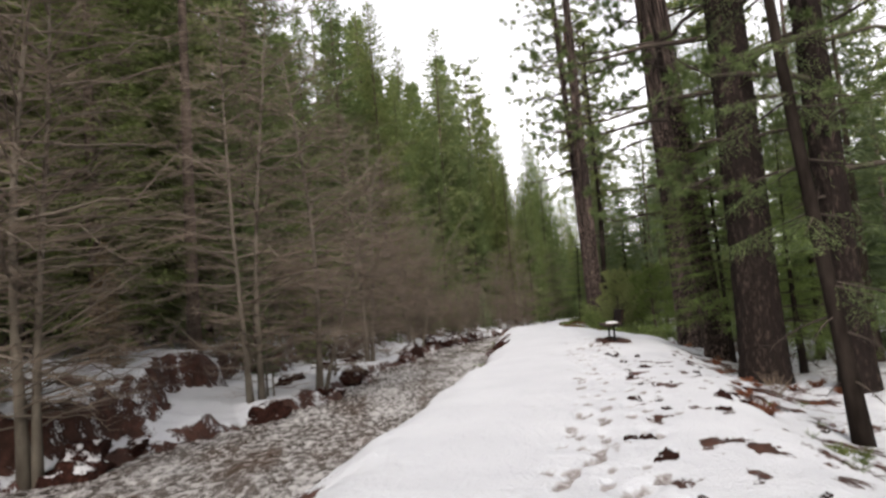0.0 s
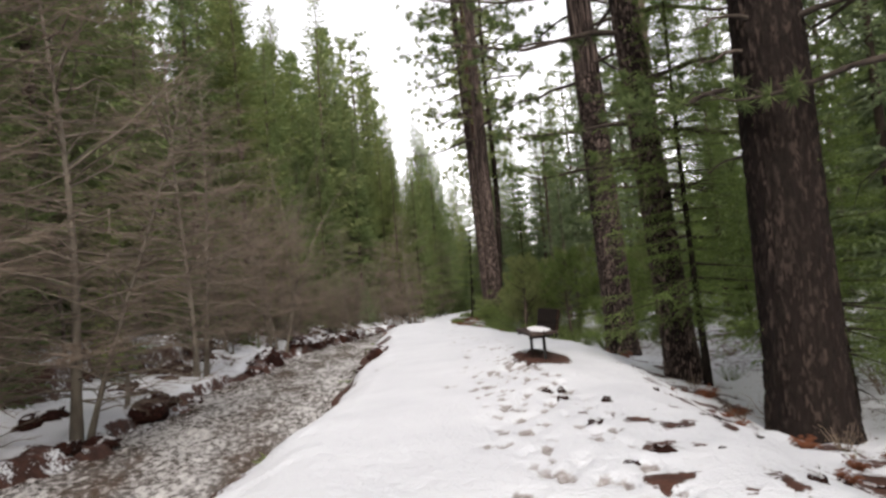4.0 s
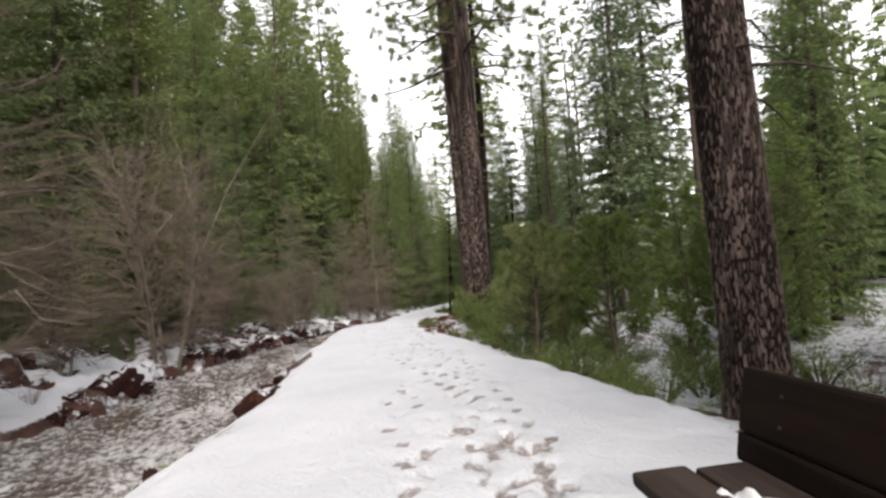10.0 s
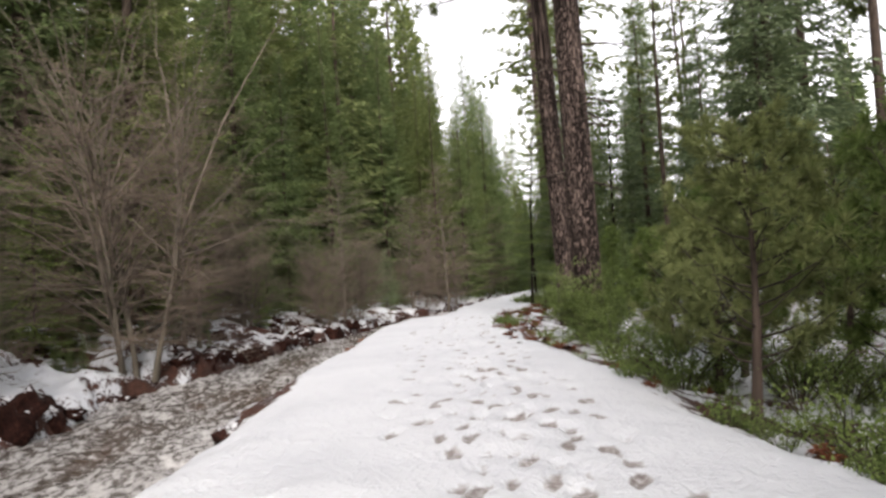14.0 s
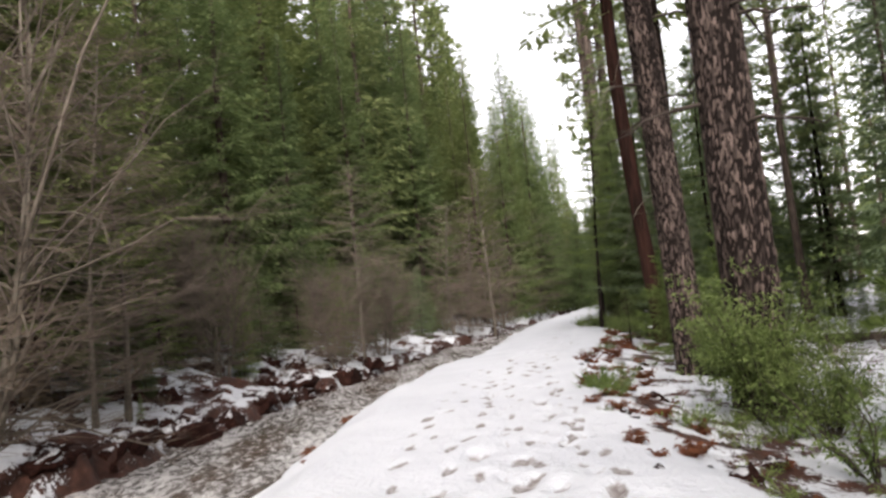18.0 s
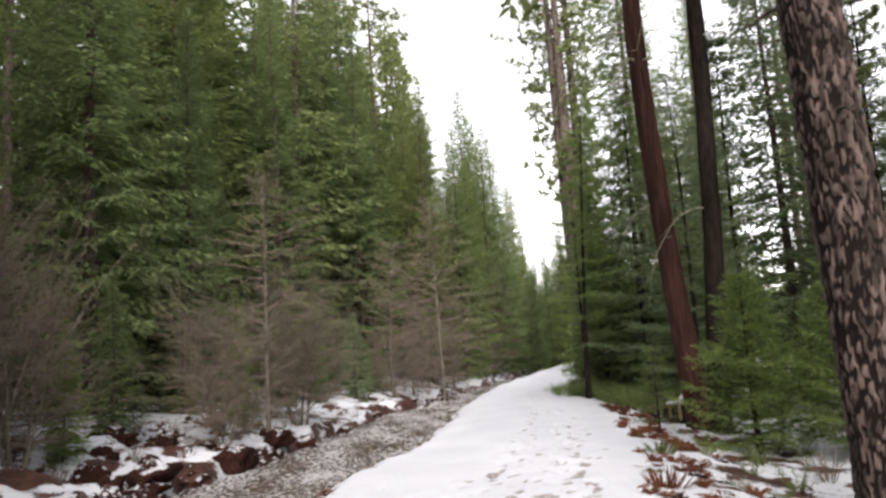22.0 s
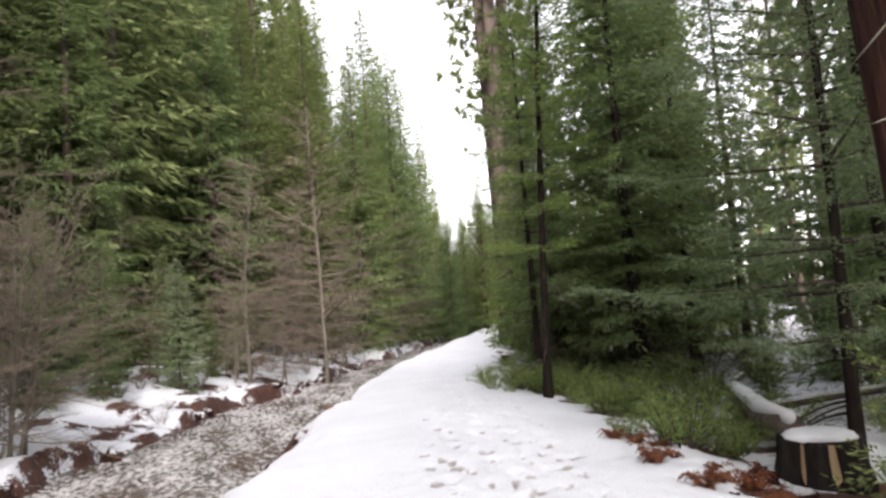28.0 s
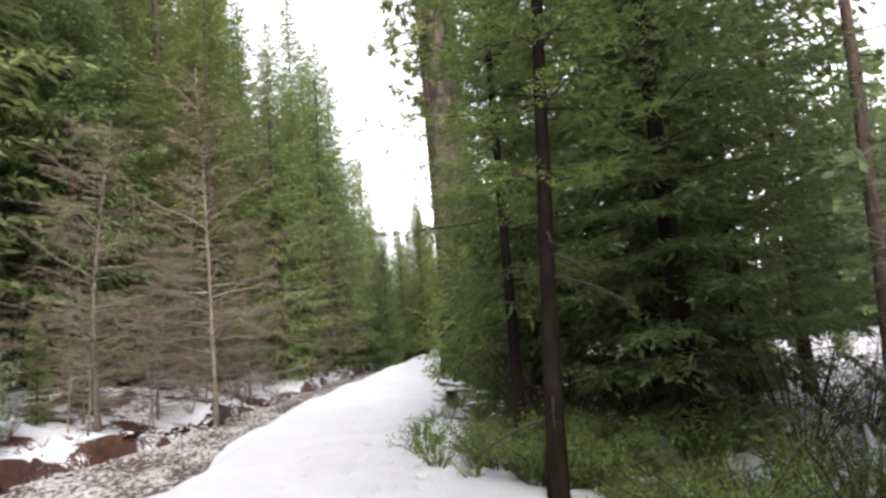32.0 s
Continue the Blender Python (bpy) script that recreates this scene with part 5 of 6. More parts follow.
near_fir(18.6, 52.0, 12.0, 0.12, 0.10, 2.0, 70, 251, FIR, "dark fir standing in the shade of the wood", 0.2, 0.16, 7, 0.058)
near_fir(19.6, 58.0, 12.0, 0.13, 0.08, 2.2, 80, 252, FIR, "dark fir standing in the shade of the wood", 0.2, 0.16, 7, 0.062)
near_fir(11.2, 50.7, 2.9, 0.045, 0.05, 1.1, 120, 232, YOUNG, "low bright green young fir among bracken", 0.1, 0.07, 17, 0.019, rise=0.25, dead=0, name="young_fir")
near_fir(12.3, 49.6, 3.3, 0.05, 0.05, 1.1, 120, 233, YOUNG, "bright green young fir in the snow", 0.1, 0.07, 17, 0.019, rise=0.25, dead=0, name="young_fir")
near_fir(10.6, 53.2, 1.6, 0.02, 0.05, 0.7, 34, 234, CEDAR, "small fir seedling by the path", 0.1, 0.07, 12, 0.014, rise=0.3, dead=0, name="fir_seedling")


def young_pine(x, y, H, spread, seed, leaf):
    """A small bushy pine: a bare crooked foot, upswept branches and round tufts of long soft needles."""
    rng = np.random.default_rng(seed)
    tree = thing("young_pine", "soft grey-green young pine on the shoulder", "tree")
    pts = trunk_points(rng, H, rng.normal(0, 0.02), 0.10)
    z = np.linspace(0, 1, len(pts))
    b = Bag()
    tube(b, pts, 0.055 * (1 - 0.85 * z) * (1 + 0.3 * np.exp(-z * H / 0.3)), 8)
    part("trunk", b.mesh("trunk", True), BARK, tree)
    crown, wood, up = Bag(), Bag(), np.array([0, 0, 1.0])
    for i in range(40):
        f = (i + rng.uniform()) / 40
        h, a = H * (0.20 + 0.77 * f), i * 2.39996 + rng.uniform(-0.5, 0.5)
        L = spread * (0.35 + 0.65 * math.sin(math.pi * min(1.0, 0.30 + 0.75 * f))) * rng.uniform(0.65, 1.15)
        out, s = np.array([np.cos(a), np.sin(a), 0]), np.linspace(0, 1, 5)[:, None]
        spine = np.array([np.interp(h, pts[:, 2], pts[:, c]) for c in range(3)]) + out * L * s + up * L * (0.15 * s + 0.45 * s**2) + rng.normal(0, 0.03, (5, 3)) * s
        tube(wood, spine, np.linspace(0.014, 0.004, 5), 3, False)
        for k in range(8):
            g = rng.uniform(0.35, 1.0) if k else 1.0
            p = np.array([np.interp(g, s[:, 0], spine[:, c]) for c in range(3)])
            q = p + (np.cross(out, up) * rng.normal(0, 0.5) + out * 0.4 + up * rng.uniform(-0.1, 0.6)) * 0.22
            spikes(wood, p[None], unit(q - p)[None], np.linalg.norm(q - p), 0.008)
            way = unit(unit(q - p) * 0.7 + rng.normal(0, 0.7, (34, 3)) + up * 0.2)
            kites(crown, q - way * 0.02, way, rng.uniform(0.10, 0.20, 34), 0.013, unit(rng.normal(0, 1, (34, 3))))
    tagged(part("branchwork", wood, DEADWOOD, tree), kind="stuff")
    tagged(part("crown", crown, leaf, tree), kind="stuff")
    tree.matrix_basis = pose(x, y, gz(x, y) - 0.03)
    spots.append((x, y))


for k, (x, y, H, spread, leaf) in enumerate(((7.65, 31.4, 2.9, 0.85, SOFT), (9.25, 30.9, 3.2, 1.0, YOUNG), (10.9, 34.8, 3.4, 1.1, SOFT), (11.2, 31.6, 3.8, 1.2, YOUNG), (9.9, 38.6, 2.3, 0.9, YOUNG), (9.8, 27.6, 2.6, 0.9, YOUNG),
                                             (11.6, 29.0, 3.4, 1.1, SOFT), (10.2, 36.6, 3.0, 1.0, SOFT), (8.5, 33.9, 2.4, 0.8, SOFT), (9.5, 35.2, 2.8, 0.9, YOUNG))):
    young_pine(x, y, H, spread, 240 + k, leaf)


# ---- shrubs, bracken and other low plants ----
def shrub(name, label, seed, H, spread, stems, leaf, size=0.06, per=40, wood=None, clusters=0):
    """A leafy bush of many thin stems."""
    rng = np.random.default_rng(seed)
    bush = thing(name, label, "shrub")
    leaves, up = Bag(), np.array([0, 0, 1.0])
    sticks = Bag()
    for k in range(stems):
        a, L = rng.uniform(0, 6.28), H * rng.uniform(0.55, 1.05)
        out = np.array([np.cos(a), np.sin(a), 0])
        s = np.linspace(0, 1, 5)[:, None]
        spine = out * spread * (0.12 + rng.uniform(0.3, 1.0) * s) * np.array([1, 1, 0]) + up * L * (s - 0.25 * s**2) + rng.normal(0, 0.03, (5, 3)) * s
        tube(sticks, spine, np.linspace(0.010, 0.003, 5), 3, False)
        g = rng.uniform(0.2, 1.0, per)
        at = np.stack([np.interp(g, s[:, 0], spine[:, c]) for c in range(3)], -1) + rng.normal(0, 0.07 * H, (per, 3)) * g[:, None]
        base = at[np.arange(per) % clusters] + rng.normal(0, (0.09, 0.09, 0.035), (per, 3)) if clusters else at
        way = unit(out * 0.4 + rng.normal(0, 0.8, (per, 3)) + up * 0.2)
        kites(leaves, base, way, size * rng.uniform(0.7, 1.5, per), size * 0.5, unit(up + rng.normal(0, 0.7, (per, 3))))
    tagged(part("stem_mass", sticks, wood or DEADWOOD, bush), kind="stuff")
    tagged(part("foliage", leaves, leaf, bush), kind="stuff")
    return bush


def bracken(seed, size, fronds):
    """Dead fern: arching brown fronds that have sunk to the snow."""
    rng = np.random.default_rng(seed)
    fern = tagged(thing("bracken", "rust-brown dead bracken flattened on snow", "fern"), group="dead bracken along the path")
    up = np.array([0, 0, 1.0])
    b = Bag()
    for k in range(fronds):
        a, L = rng.uniform(0, 6.28), size * rng.uniform(0.6, 1.2)
        out = np.array([np.cos(a), np.sin(a), 0])
        s = np.linspace(0, 1, 8)[:, None]
        spine = out * L * s + up * L * (2.3 * s - 1.8 * s**2 + rng.uniform(-0.2, 0.5) * s) + np.array([0, 0, 0.02])
        tube(b, spine, np.linspace(0.005, 0.002, 8), 3, False)
        side = np.cross(out, up)
        for sg in (-1, 1):
            n = 24
            g = np.linspace(0.15, 0.98, n)
            base = np.stack([np.interp(g, s[:, 0], spine[:, c]) for c in range(3)], -1)
            way = unit(side * sg + out * 0.35 - up * rng.uniform(-0.3, 0.8, (n, 1)) + rng.normal(0, 0.35, (n, 3)))
            kites(b, base, way, L * 0.30 * (1.05 - g) + 0.03, 0.026, unit(up + rng.normal(0, 0.5, (n, 3))))
    tagged(part("frond_mass", b, BRACKEN, fern), kind="stuff")
    return fern


random.seed(21)
bushes = [shrub("evergreen_shrub", "leafy olive-green shrub at the path's edge", 301 + k, 0.9, 0.6, 15, LEAF, 0.046, 44) for k in range(3)]
thorn = [shrub("brush", "bare grey-brown brush poking through snow", 311 + k, 0.8, 0.5, 18, FADED, 0.035, 8, TWIG) for k in range(2)]
sage = [shrub("grey_shrub", "soft grey-green shrub leaning over snow", 315 + k, 0.8, 0.6, 18, YOUNG, 0.06, 30) for k in range(2)]
bright = [shrub("green_shrub", "fresh green shrub beside the snowy path", 318 + k, 0.85, 0.6, 22, YOUNG, 0.034, 80) for k in range(2)]
oak = shrub("leafy_shrub", "bright leafy shrub growing against the pine's trunk", 321, 2.3, 0.8, 40, LEAF, 0.052, 220, clusters=9)
put(oak, 8.72, 40.80, 0, 1.0)
put(oak, 9.95, 45.0, 90, 0.7)
put(oak, 8.95, 40.0, 200, 0.62)
for k, (y, u) in enumerate(((64.2, 1.0), (65.0, 0.95), (65.8, 1.15), (66.6, 1.0), (63.4, 1.25), (67.8, 1.2))):
    put(sage[k % 2], px(y, u), y, scale=rnd(0.5, 0.8))
for k in range(34):
    y = rnd(26.5, 42)
    put(bright[k % 2], px(y, float(along(RIGHT_U, y)) + rnd(1.2, 5.5)), y, scale=rnd(0.5, 1.2))
thicket = [shrub("dead_thicket", "tangled brown thicket in the shade of firs", 341 + k, 2.6, 1.7, 46, FADED, 0.05, 16) for k in range(2)]
for k, (x, y) in enumerate(((16.0, 64.0), (15.6, 66.4), (17.8, 64.8), (14.2, 66.8), (18.5, 62.6))):
    put(thicket[k % 2], x, y, scale=rnd(0.75, 1.1))
ferns = [bracken(331 + k, 0.40, 17) for k in range(4)]
for k in range(38):
    y = rnd(36.5, 57)
    u = float(along(RIGHT_U, y)) + rnd(0.05, 1.4)
    put(ferns[k % 4], px(y, u), y, scale=rnd(0.35, 0.65))
for k in range(18):
    y = rnd(3, 36)
    put(ferns[k % 4], px(y, float(along(RIGHT_U, y)) + rnd(0.5, 1.9)), y, scale=rnd(0.5, 0.95))
for k, (x, y) in enumerate(((5.7, 13.7), (6.9, 13.5), (6.3, 13.2), (5.4, 12.6), (6.8, 12.5), (5.9, 11.6), (4.6, 8.6), (4.4, 6.6), (5.7, 15.2), (6.2, 15.7), (5.5, 16.2))):
    put(ferns[k % 4], x, y, scale=rnd(0.5, 0.9))
for k in range(84):
    y = rnd(38, 58)
    put(ferns[k % 4], px(y, float(along(RIGHT_U, y)) + rnd(-0.1, 0.8)), y, scale=rnd(0.5, 0.85))
for k in range(22):
    y = rnd(38, 66)
    put(ferns[k % 4], px(y, float(along(NEAR_U, y)) + rnd(0.35, 0.85)), y, scale=rnd(0.35, 0.7))
for k in range(58):
    y = rnd(24, 56)
    put(bushes[k % 3], px(y, float(along(RIGHT_U, y)) + rnd(0.6, 3.2)), y, scale=rnd(0.35, 0.8))
for k in range(36):
    y = rnd(54, 74)
    put(bushes[k % 3], px(y, float(along(RIGHT_U, y)) + rnd(0.5, 2.8)), y, scale=rnd(0.7, 1.3))
for k in range(22):
    y = rnd(57, 71)
    put(bushes[k % 3], px(y, float(along(RIGHT_U, y)) + rnd(0.15, 1.3)), y, scale=rnd(0.4, 0.85))
for k in range(64):
    y = rnd(25, 42)
    put(sage[k % 2], px(y, float(along(RIGHT_U, y)) + rnd(0.25, 4.2)), y, scale=rnd(0.35, 0.9))
for k in range(46):
    y = rnd(57, 67)
    put(bright[k % 2], px(y, float(along(RIGHT_U, y)) + rnd(0.3, 1.4) * (1 if k < 20 else 2.6)), y, scale=rnd(0.5, 0.95))
for k in range(90):
    y = rnd(10, 72)
    put(bushes[k % 3], px(y, rnd(3.8, 15)), y, scale=rnd(0.7, 1.7))
for k in range(22):
    y = rnd(60, 72)
    put(bushes[k % 3], px(y, rnd(3, 8)), y, scale=rnd(1.2, 2.2))
for k in range(7):
    y = rnd(3, 14)
    put(bushes[k % 3], px(y, rnd(2.2, 3.6)), y, scale=rnd(0.25, 0.45))
for k in range(110):
    y = rnd(30, 100)
    put(thorn[k % 2], px(y, float(along(FAR_U, y)) - rnd(0.6, 4.8)), y, scale=rnd(0.5, 1.25))
for k in range(60):
    y = rnd(4, 56)
    put(thorn[k % 2], px(y, rnd(3.0, 8.0)), y, scale=rnd(0.4, 1.1))


def tuft(name, label, seed, size, blades, leaf, flat=0.5):
    """A tuft of grass or waterweed."""
    rng = np.random.default_rng(seed)
    plant = tagged(thing(name, label, "grass"))
    b, up = Bag(), np.array([0, 0, 1.0])
    a = rng.uniform(0, 6.28, blades)
    out = np.stack([np.cos(a), np.sin(a), np.zeros(blades)], -1)
    way = unit(out * flat + up * rng.uniform(0.2, 1.0, (blades, 1)) + rng.normal(0, 0.2, (blades, 3)))
    kites(b, out * rng.uniform(0, 0.5, (blades, 1)) * size, way, size * rng.uniform(0.5, 1.2, blades), 0.009, unit(np.cross(way, up) + rng.normal(0, 0.3, (blades, 3))))
    tagged(part("blade_mass", b, leaf, plant), kind="stuff")
    return plant


random.seed(23)
seedling = tuft("pine_seedling", "small bright green pine seedling at the path's edge", 362, 0.30, 220, YOUNG, 0.35)
put(seedling, 7.08, 42.05, 20, 1.0)
put(seedling, 10.2, 45.4, 120, 0.8)
grass = [tuft("grass_tuft", "yellow-green grass tuft showing through snow", 351 + k, 0.20, 120, CEDAR) for k in range(2)]
dry = [tuft("dry_grass", ("clump of rusty dry grass at the path's edge", "clump of yellow-green grass at the path's edge")[k], 358 + k, 0.42, 110, (BRACKEN, CEDAR)[k], 0.5) for k in range(2)]
for k, (y, u) in enumerate(((46.2, 1.5), (48.6, 1.75), (49.4, 2.2), (50.6, 1.6), (51.9, 1.9), (53.4, 1.7), (54.6, 2.1), (44.4, 1.7), (42.4, 1.5), (40.2, 1.3))):
    put(dry[k % 2], px(y, u), y, scale=rnd(0.35, 0.62))
weed = [tuft("water_weed", "olive weeds trailing at the water's edge", 355 + k, 0.22, 130, LEAF, 1.4) for k in range(2)]
for k, (y, u) in enumerate(((7.0, 2.5), (7.2, 2.8), (6.8, 2.65), (7.4, 2.6), (3.4, 2.9), (5.0, 3.1), (5.2, 3.3), (8.9, 2.9), (9.4, 2.4), (45.5, 1.9), (47.0, 1.5), (48.2, 2.0), (50.0, 1.7), (43.2, 1.6), (52.0, 1.8))):
    put(grass[k % 2], px(y, u), y, scale=rnd(0.45, 0.85))
for k, y in enumerate((3.6, 4.4, 4.9, 5.5, 6.3, 16.8, 17.6, 24.0, 27.9, 42.0, 44.6, 46.0, 46.8, 48.3, 49.0, 51.2, 54.0, 55.2, 57.0, 59.4, 61.5)):
    for j in range(2):
        x, yy = px(y, float(along(NEAR_U, y)) - rnd(-0.15, 0.6)), y + rnd(-0.3, 0.3)
        w = put(weed[k % 2], x, yy, scale=rnd(0.6, 1.2))
        w.location.z = WATER_H + float(along(PATH_Z, yy)) - 0.02


# ---- soil clods, stumps and logs ----
def lump(seed, size, squash=0.7, rough=0.35):
    """A broken, rounded lump of earth or snow."""
    bm = bmesh.new()
    bmesh.ops.create_icosphere(bm, subdivisions=3, radius=1.0)
    for v in bm.verts:
        p = v.co.copy()
        d = 1 + rough * noise.noise(p * 1.3 + Vector((seed, 0, 0))) + rough * 0.6 * noise.noise(p * 3.1 + Vector((0, seed, 0))) + rough * 0.4 * noise.noise(p * 6.3 + Vector((0, 0, seed))) + rough * 0.25 * noise.noise(p * 12.1 + Vector((seed, seed, 0)))
        v.co = Vector((p.x * size[0], p.y * size[1], p.z * size[2] * squash)) * d
    for f in bm.faces:
        f.smooth = True
    return bm


clods = []
for k in range(6):
    ob = part("soil_clod", lump(3.7 * k + 1, (0.40, 0.62, 0.34), 0.85, 0.62), SNOWSOIL)
    clods.append(tagged(ob, "crumbling dark red-brown clod of earth at the water's edge", "clod", "clods of earth along the banks"))
random.seed(31)
laid = []


def lay(x, y, s, sink=0.08, turn=None):
    m = pose(x, y, gz(x, y) - sink * s, rnd(-15, 15), rnd(-15, 15), rnd(0, 360) if turn is None else turn) @ Matrix.Diagonal((s, s * rnd(0.8, 1.3), s * rnd(0.8, 1.2), 1))
    k = len(laid)
    laid.append(k)
    if k < 6:
        clods[k].matrix_basis = m
    else:
        copy_thing(clods[k % 6], m)


for k in range(84):
    y = rnd(3, 96)
    lay(px(y, float(along(FAR_U, y)) - rnd(-0.15, 0.3)), y, rnd(0.4, 1.05), 0.05, rnd(-25, 25) - 10)
for k in range(12):
    y = rnd(3, 36)
    lay(px(y, float(along(FAR_U, y)) - rnd(1.6, 2.6)), y, rnd(0.5, 1.2), 0.08)
for k in range(16):
    y = 34 + 1.9 * k + rnd(-0.4, 0.4)
    lay(px(y, float(along(FAR_U, y)) - rnd(0.0, 0.3)), y, rnd(1.0, 1.45), 0.1, rnd(-15, 15) - 10)
for k in range(48):
    y = rnd(34, 62)
    lay(px(y, float(along(FAR_U, y)) - rnd(0.3, 4.0)), y, rnd(0.4, 1.15), 0.08)
for y, u, s in ((17.2, 0.35, 0.5), (24.5, 0.2, 0.45), (27.6, 0.25, 0.6), (28.6, 0.45, 0.85), (29.2, 0.4, 0.6), (33.2, 0.2, 0.6), (33.9, 0.3, 0.4), (38.5, 0.2, 0.4), (44.0, 0.25, 0.45), (47.5, 0.3, 0.4), (53.0, 0.2, 0.5), (60.5, 0.3, 0.5), (63.0, 0.25, 0.6), (66.0, 0.2, 0.5)):
    lay(px(y, float(along(NEAR_U, y)) + u), y, s, 0.1, rnd(-20, 20))
for k in range(26):
    y = rnd(38, 64)
    lay(px(y, float(along(NEAR_U, y)) + rnd(0.1, 0.35)), y, rnd(0.16, 0.36), 0.1, rnd(-30, 30))
for k in range(56):
    y = rnd(2, 16)
    lay(px(y, rnd(0.5, 2.9)), y, rnd(0.08, 0.22), 0.1)
for k in range(40):
    y = rnd(36, 58)
    lay(px(y, float(along(RIGHT_U, y)) + rnd(0.0, 1.2)), y, rnd(0.10, 0.3), 0.1)


def cut_stump(x, y, radius, H, seed, label):
    stump = thing("tree_stump", label, "stump")
    around, zs = 60, np.linspace(-0.2, H, 16)
    A, Z = np.meshgrid(np.arange(around) / around * 2 * np.pi, zs, indexing="xy")
    r = radius * (1 + 0.28 * np.exp(-np.clip(Z, 0, 9) / 0.25)) * (1 + 0.05 * np.sin(A * 7 + seed) + 0.04 * np.sin(A * 13)) + 0.03 * (vnoise(A * 9, Z * 3, seed) - 0.5)
    rows, cols = Z.shape
    i, j = np.meshgrid(np.arange(rows - 1), np.arange(cols), indexing="ij")
    quads = np.stack([i * cols + j, i * cols + (j + 1) % cols, (i + 1) * cols + (j + 1) % cols, (i + 1) * cols + j], -1).reshape(-1, 4)
    verts = np.concatenate([np.stack([r * np.cos(A), r * np.sin(A), Z], -1).reshape(-1, 3), [[0, 0, H - 0.03]]])
    top = (rows - 1) * cols + np.arange(cols)
    tris = np.stack([top, np.roll(top, -1), np.full(cols, rows * cols)], -1)
    part("bark", make_mesh("bark", verts, [tris, quads], True), CHARRED, stump)
    for a, w in ((-2.1, 0.16), (-2.75, 0.08), (-1.4, 0.06)) if radius > 0.3 else ():
        bm = bmesh.new()
        bmesh.ops.create_cube(bm, size=1.0)
        for v in bm.verts:
            v.co = Vector((v.co.x * 0.05, v.co.y * w * (1.2 if v.co.z < 0 else 0.8), (v.co.z + 0.5) * H * 0.94))
        bmesh.ops.transform(bm, matrix=Matrix.Rotation(a, 4, "Z") @ Matrix.Translation((radius * 1.09, 0, 0)) @ Matrix.Rotation(-0.1, 4, "Y"), verts=bm.verts)
        part("split_wood", bm, CUTWOOD, stump, "pale wood where the bark has split away")
    z = gz(x, y)
    stump.matrix_basis = pose(x, y, z)
    cap = part("stump_snow", lump(seed, (radius * 0.98, radius * 0.95, 0.055), 1.0, 0.2), SNOWPILE)
    tagged(cap, "white snow lying on a cut stump", "snow")
    cap.matrix_basis = pose(x, y, z + H + 0.01)


cut_stump(12.35, 56.3, 0.33, 0.40, 5, "wide cut stump with dark bark and split pale wood")
cut_stump(14.4, 72.8, 0.12, 0.32, 9, "small charred stump beside the path")


def fallen_log(points, radius, label):
    log = thing("fallen_log", label, "log")
    pts = [(x, y, gz(x, y) + radius * 0.8 + dz) for x, y, dz in points]
    b = Bag()
    tube(b, pts, [radius, radius * 0.95, radius * 0.85, radius * 0.7][:len(pts)], 10)
    part("trunk", b.mesh("trunk", True), PALEBARK, log)
    snow = Bag()
    tube(snow, [(p[0], p[1], p[2] + radius * 0.72) for p in pts], [radius * 0.5, radius * 0.75, radius * 0.7, radius * 0.3][:len(pts)], 8)
    ob = part("snow_strip", snow.mesh("snow_strip", True), SNOWPILE)
    tagged(ob, "strip of white snow along a fallen log", "snow")


fallen_log(((14.4, 60.9, 0), (15.1, 60.6, 0.02), (15.9, 60.2, 0.05), (16.8, 59.8, 0.1)), 0.07, "grey fallen log lying in snow under firs")
fallen_log(((14.2, 61.4, 0.1), (14.9, 62.0, 0.1), (15.8, 62.8, 0.1), (16.8, 63.8, 0.1)), 0.07, "thin fallen log half under snow")
fallen_log(((12.85, 57.35, 0.14), (13.45, 58.6, 0.12), (14.15, 60.0, 0.10), (15.0, 61.7, 0.08)), 0.17, "thick fallen trunk under snow behind the cut stump")
fallen_log(((14.2, 49.6, 0), (15.6, 49.3, 0.02), (17.0, 49.1, 0.03), (18.6, 48.8, 0.05)), 0.15, "fallen log under snow in the wood")


# ---- the bench ----
def board(name, size, at, turn, parent, seed, label=""):
    """A thick plank with worn, rounded edges."""
    bm = bmesh.new()
    bmesh.ops.create_cube(bm, size=1.0)
    for v in bm.verts:
        v.co = Vector((v.co.x * size[0], v.co.y * size[1], v.co.z * size[2]))
    bmesh.ops.bevel(bm, geom=bm.edges[:], offset=0.018, segments=2, profile=0.6, affect="EDGES")
    bmesh.ops.transform(bm, matrix=Matrix.Translation(at) @ Euler([radians(a) for a in turn]).to_matrix().to_4x4(), verts=bm.verts)
    return part(name, bm, WORN if name == "seat_plank" else METAL if "bracket" in name else PLANK, parent, label)


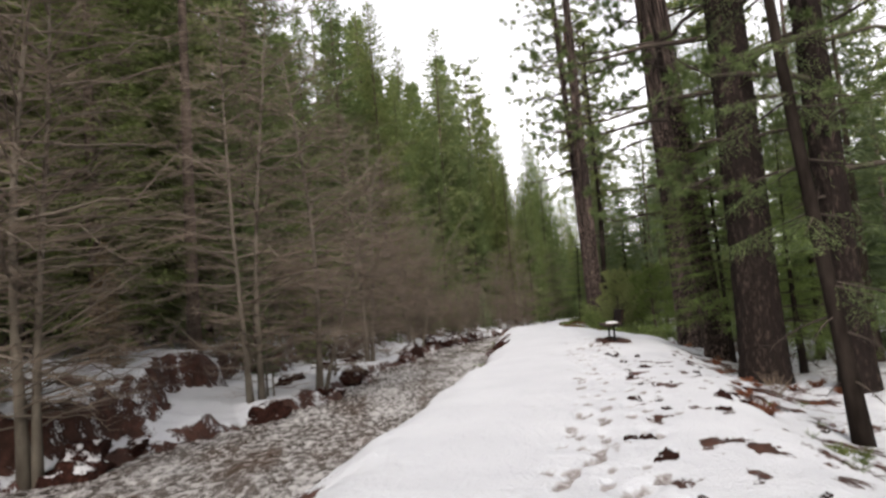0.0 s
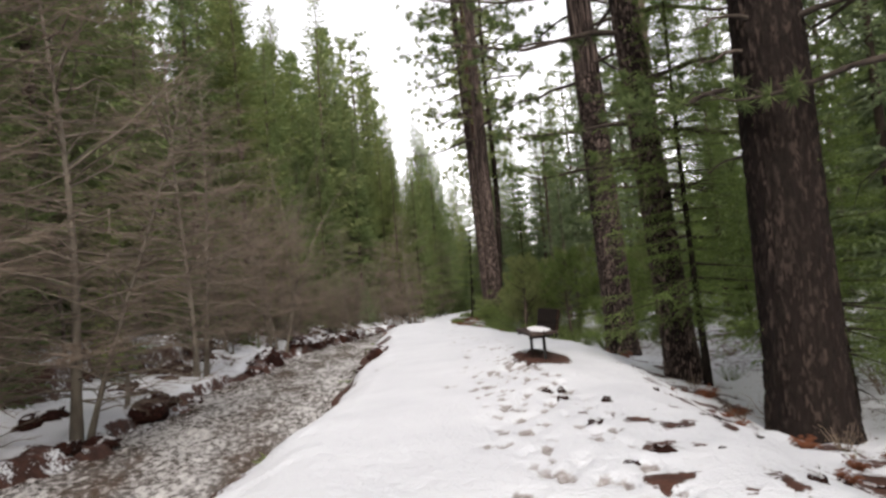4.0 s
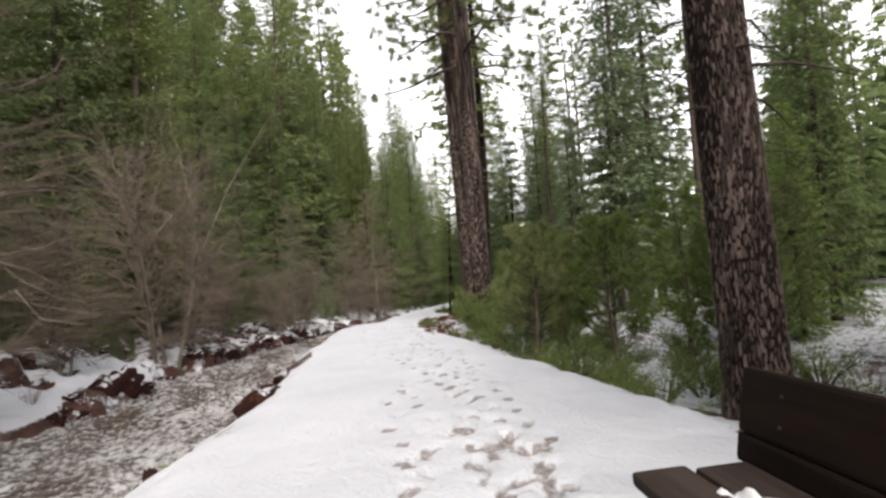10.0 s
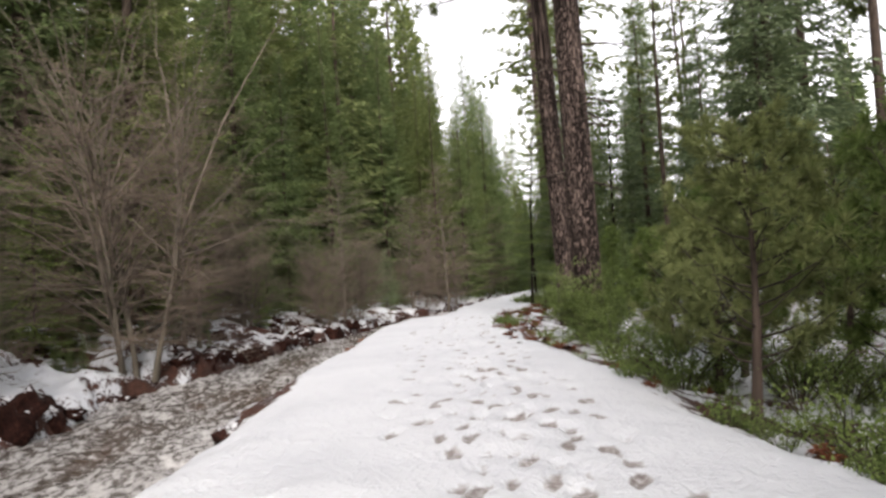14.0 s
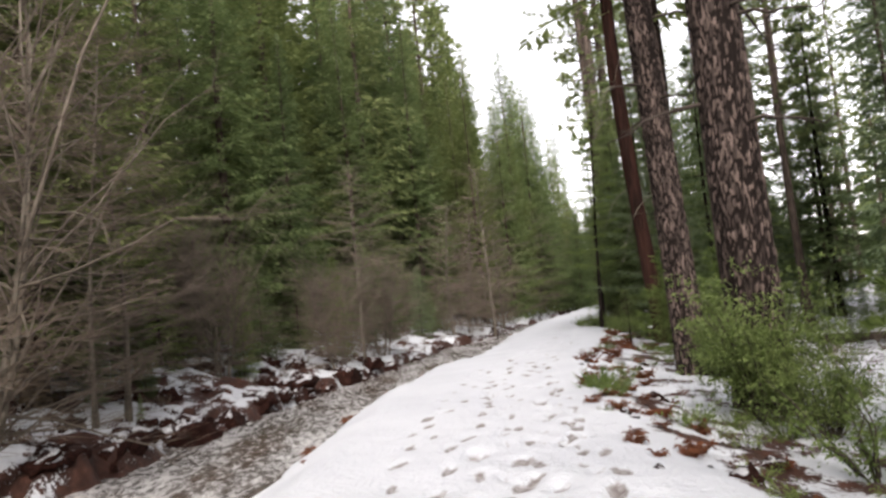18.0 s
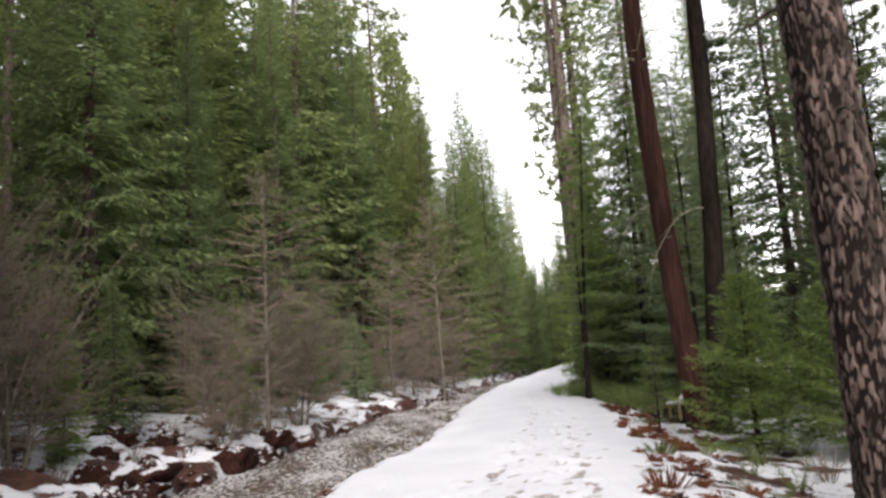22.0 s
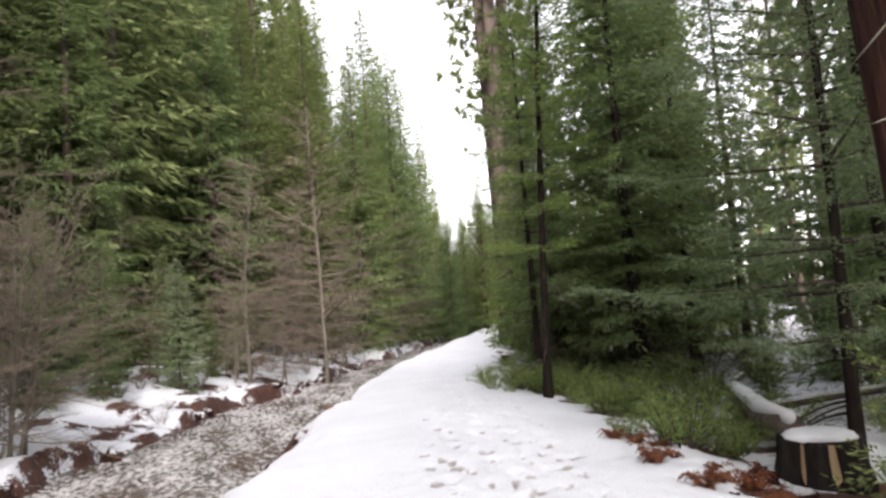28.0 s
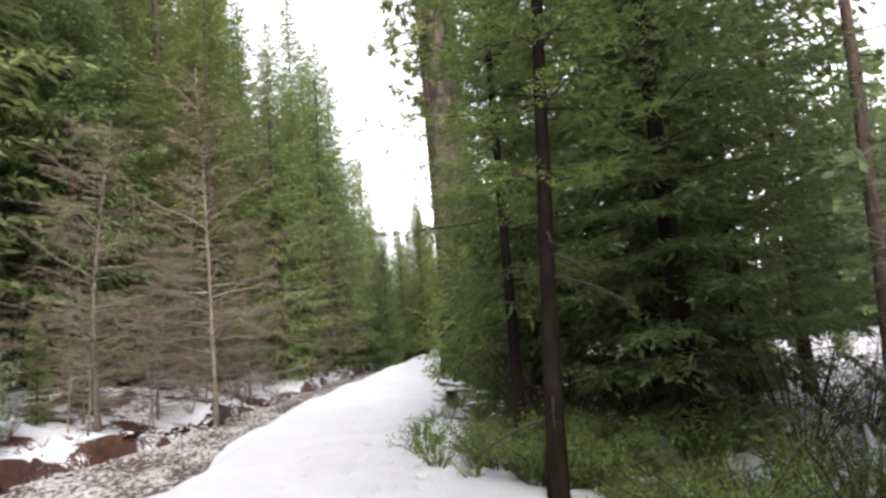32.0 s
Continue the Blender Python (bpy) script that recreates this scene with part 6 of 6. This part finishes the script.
def bench(x, y, rz):
    b = thing("park_bench", "dark-stained plank bench on two steel posts beside the path", "bench")
    # the bench looks to -x in its own axes, its length lies along y
    for k, (dx, w) in enumerate(((-0.205, 0.205), (0.01, 0.205))):
        board("seat_plank", (w, 2.15, 0.055), (dx, 0.05 - 0.06 * k, 0.528 + 0.014 * k), (0, -3, 0), b, k, "weathered grey-brown plank" if k == 0 else "")
    for k, (dz, h) in enumerate(((0.612, 0.106), (0.782, 0.238))):
        board("back_plank", (0.055, 2.15, h), (0.10 + 0.18 * (dz - 0.5), 0.05, dz), (0, 10, 0), b, k)
    for dy in (-0.78, 0.82):
        post = Bag()
        tube(post, [(-0.07, dy, -0.15), (-0.07, dy, 0.49)], (0.026, 0.026), 10)
        part("post", post.mesh("post", True), METAL, b, "dark steel post")
        board("seat_bracket", (0.40, 0.06, 0.03), (-0.11, dy, 0.478), (0, -3, 0), b, 1)
        board("back_bracket", (0.03, 0.07, 0.42), (0.162, dy, 0.66), (0, 10, 0), b, 2)
    for dy in (-0.78, 0.82):
        for dz in (0.73, 0.83):
            bolt = Bag()
            bx = 0.10 + 0.18 * (dz - 0.5) - 0.026
            tube(bolt, [(bx, dy, dz), (bx - 0.008, dy, dz)], (0.010, 0.008), 8)
            part("bolt", bolt, METAL, b)
    m = pose(x, y, float(along(PATH_Z, y)) + 0.03, 0, 0, rz)
    b.matrix_basis = m
    n, k = 150, 40
    A, X = np.meshgrid(np.linspace(-1.0, 0.85, n), np.linspace(-0.30, 0.07, k), indexing="ij")
    # a thawing patch, widest in its middle and ragged at its rim
    middle = -0.05 - 0.03 * (A + 0.1)
    field = 1 - ((A + 0.08) / 0.86) ** 2 - ((X - middle) / (0.135 + 0.05 * (vnoise(A * 4, 0 * A, 71) - 0.5))) ** 2 + 1.3 * (fbm(A * 6.5, X * 15, 72, 4) - 0.5)
    field = np.where((A < -0.98) | (A > 0.83) | (X > 0.062), -1, field)
    Z = 0.564 + 0.052 * (X - 0.01) + 0.030 * smooth(field / 0.35) * (0.7 + 0.6 * vnoise(A * 14, X * 30, 73))
    i, j = np.meshgrid(np.arange(n - 1), np.arange(k - 1), indexing="ij")
    q = i * k + j
    lies = np.maximum(np.maximum(field[:-1, :-1], field[1:, 1:]), np.maximum(field[1:, :-1], field[:-1, 1:])) > 0
    me = make_mesh("bench_snow", np.stack([X, A, Z], -1).reshape(-1, 3), np.stack([q, q + k, q + k + 1, q + 1], -1)[lies].reshape(-1, 4), True)
    snow = tagged(part("bench_snow", me, SNOWPILE), "ragged strip of melting snow on the bench seat", "snow")
    snow.matrix_basis = m


bench(BENCH[0], BENCH[1], -8.6)
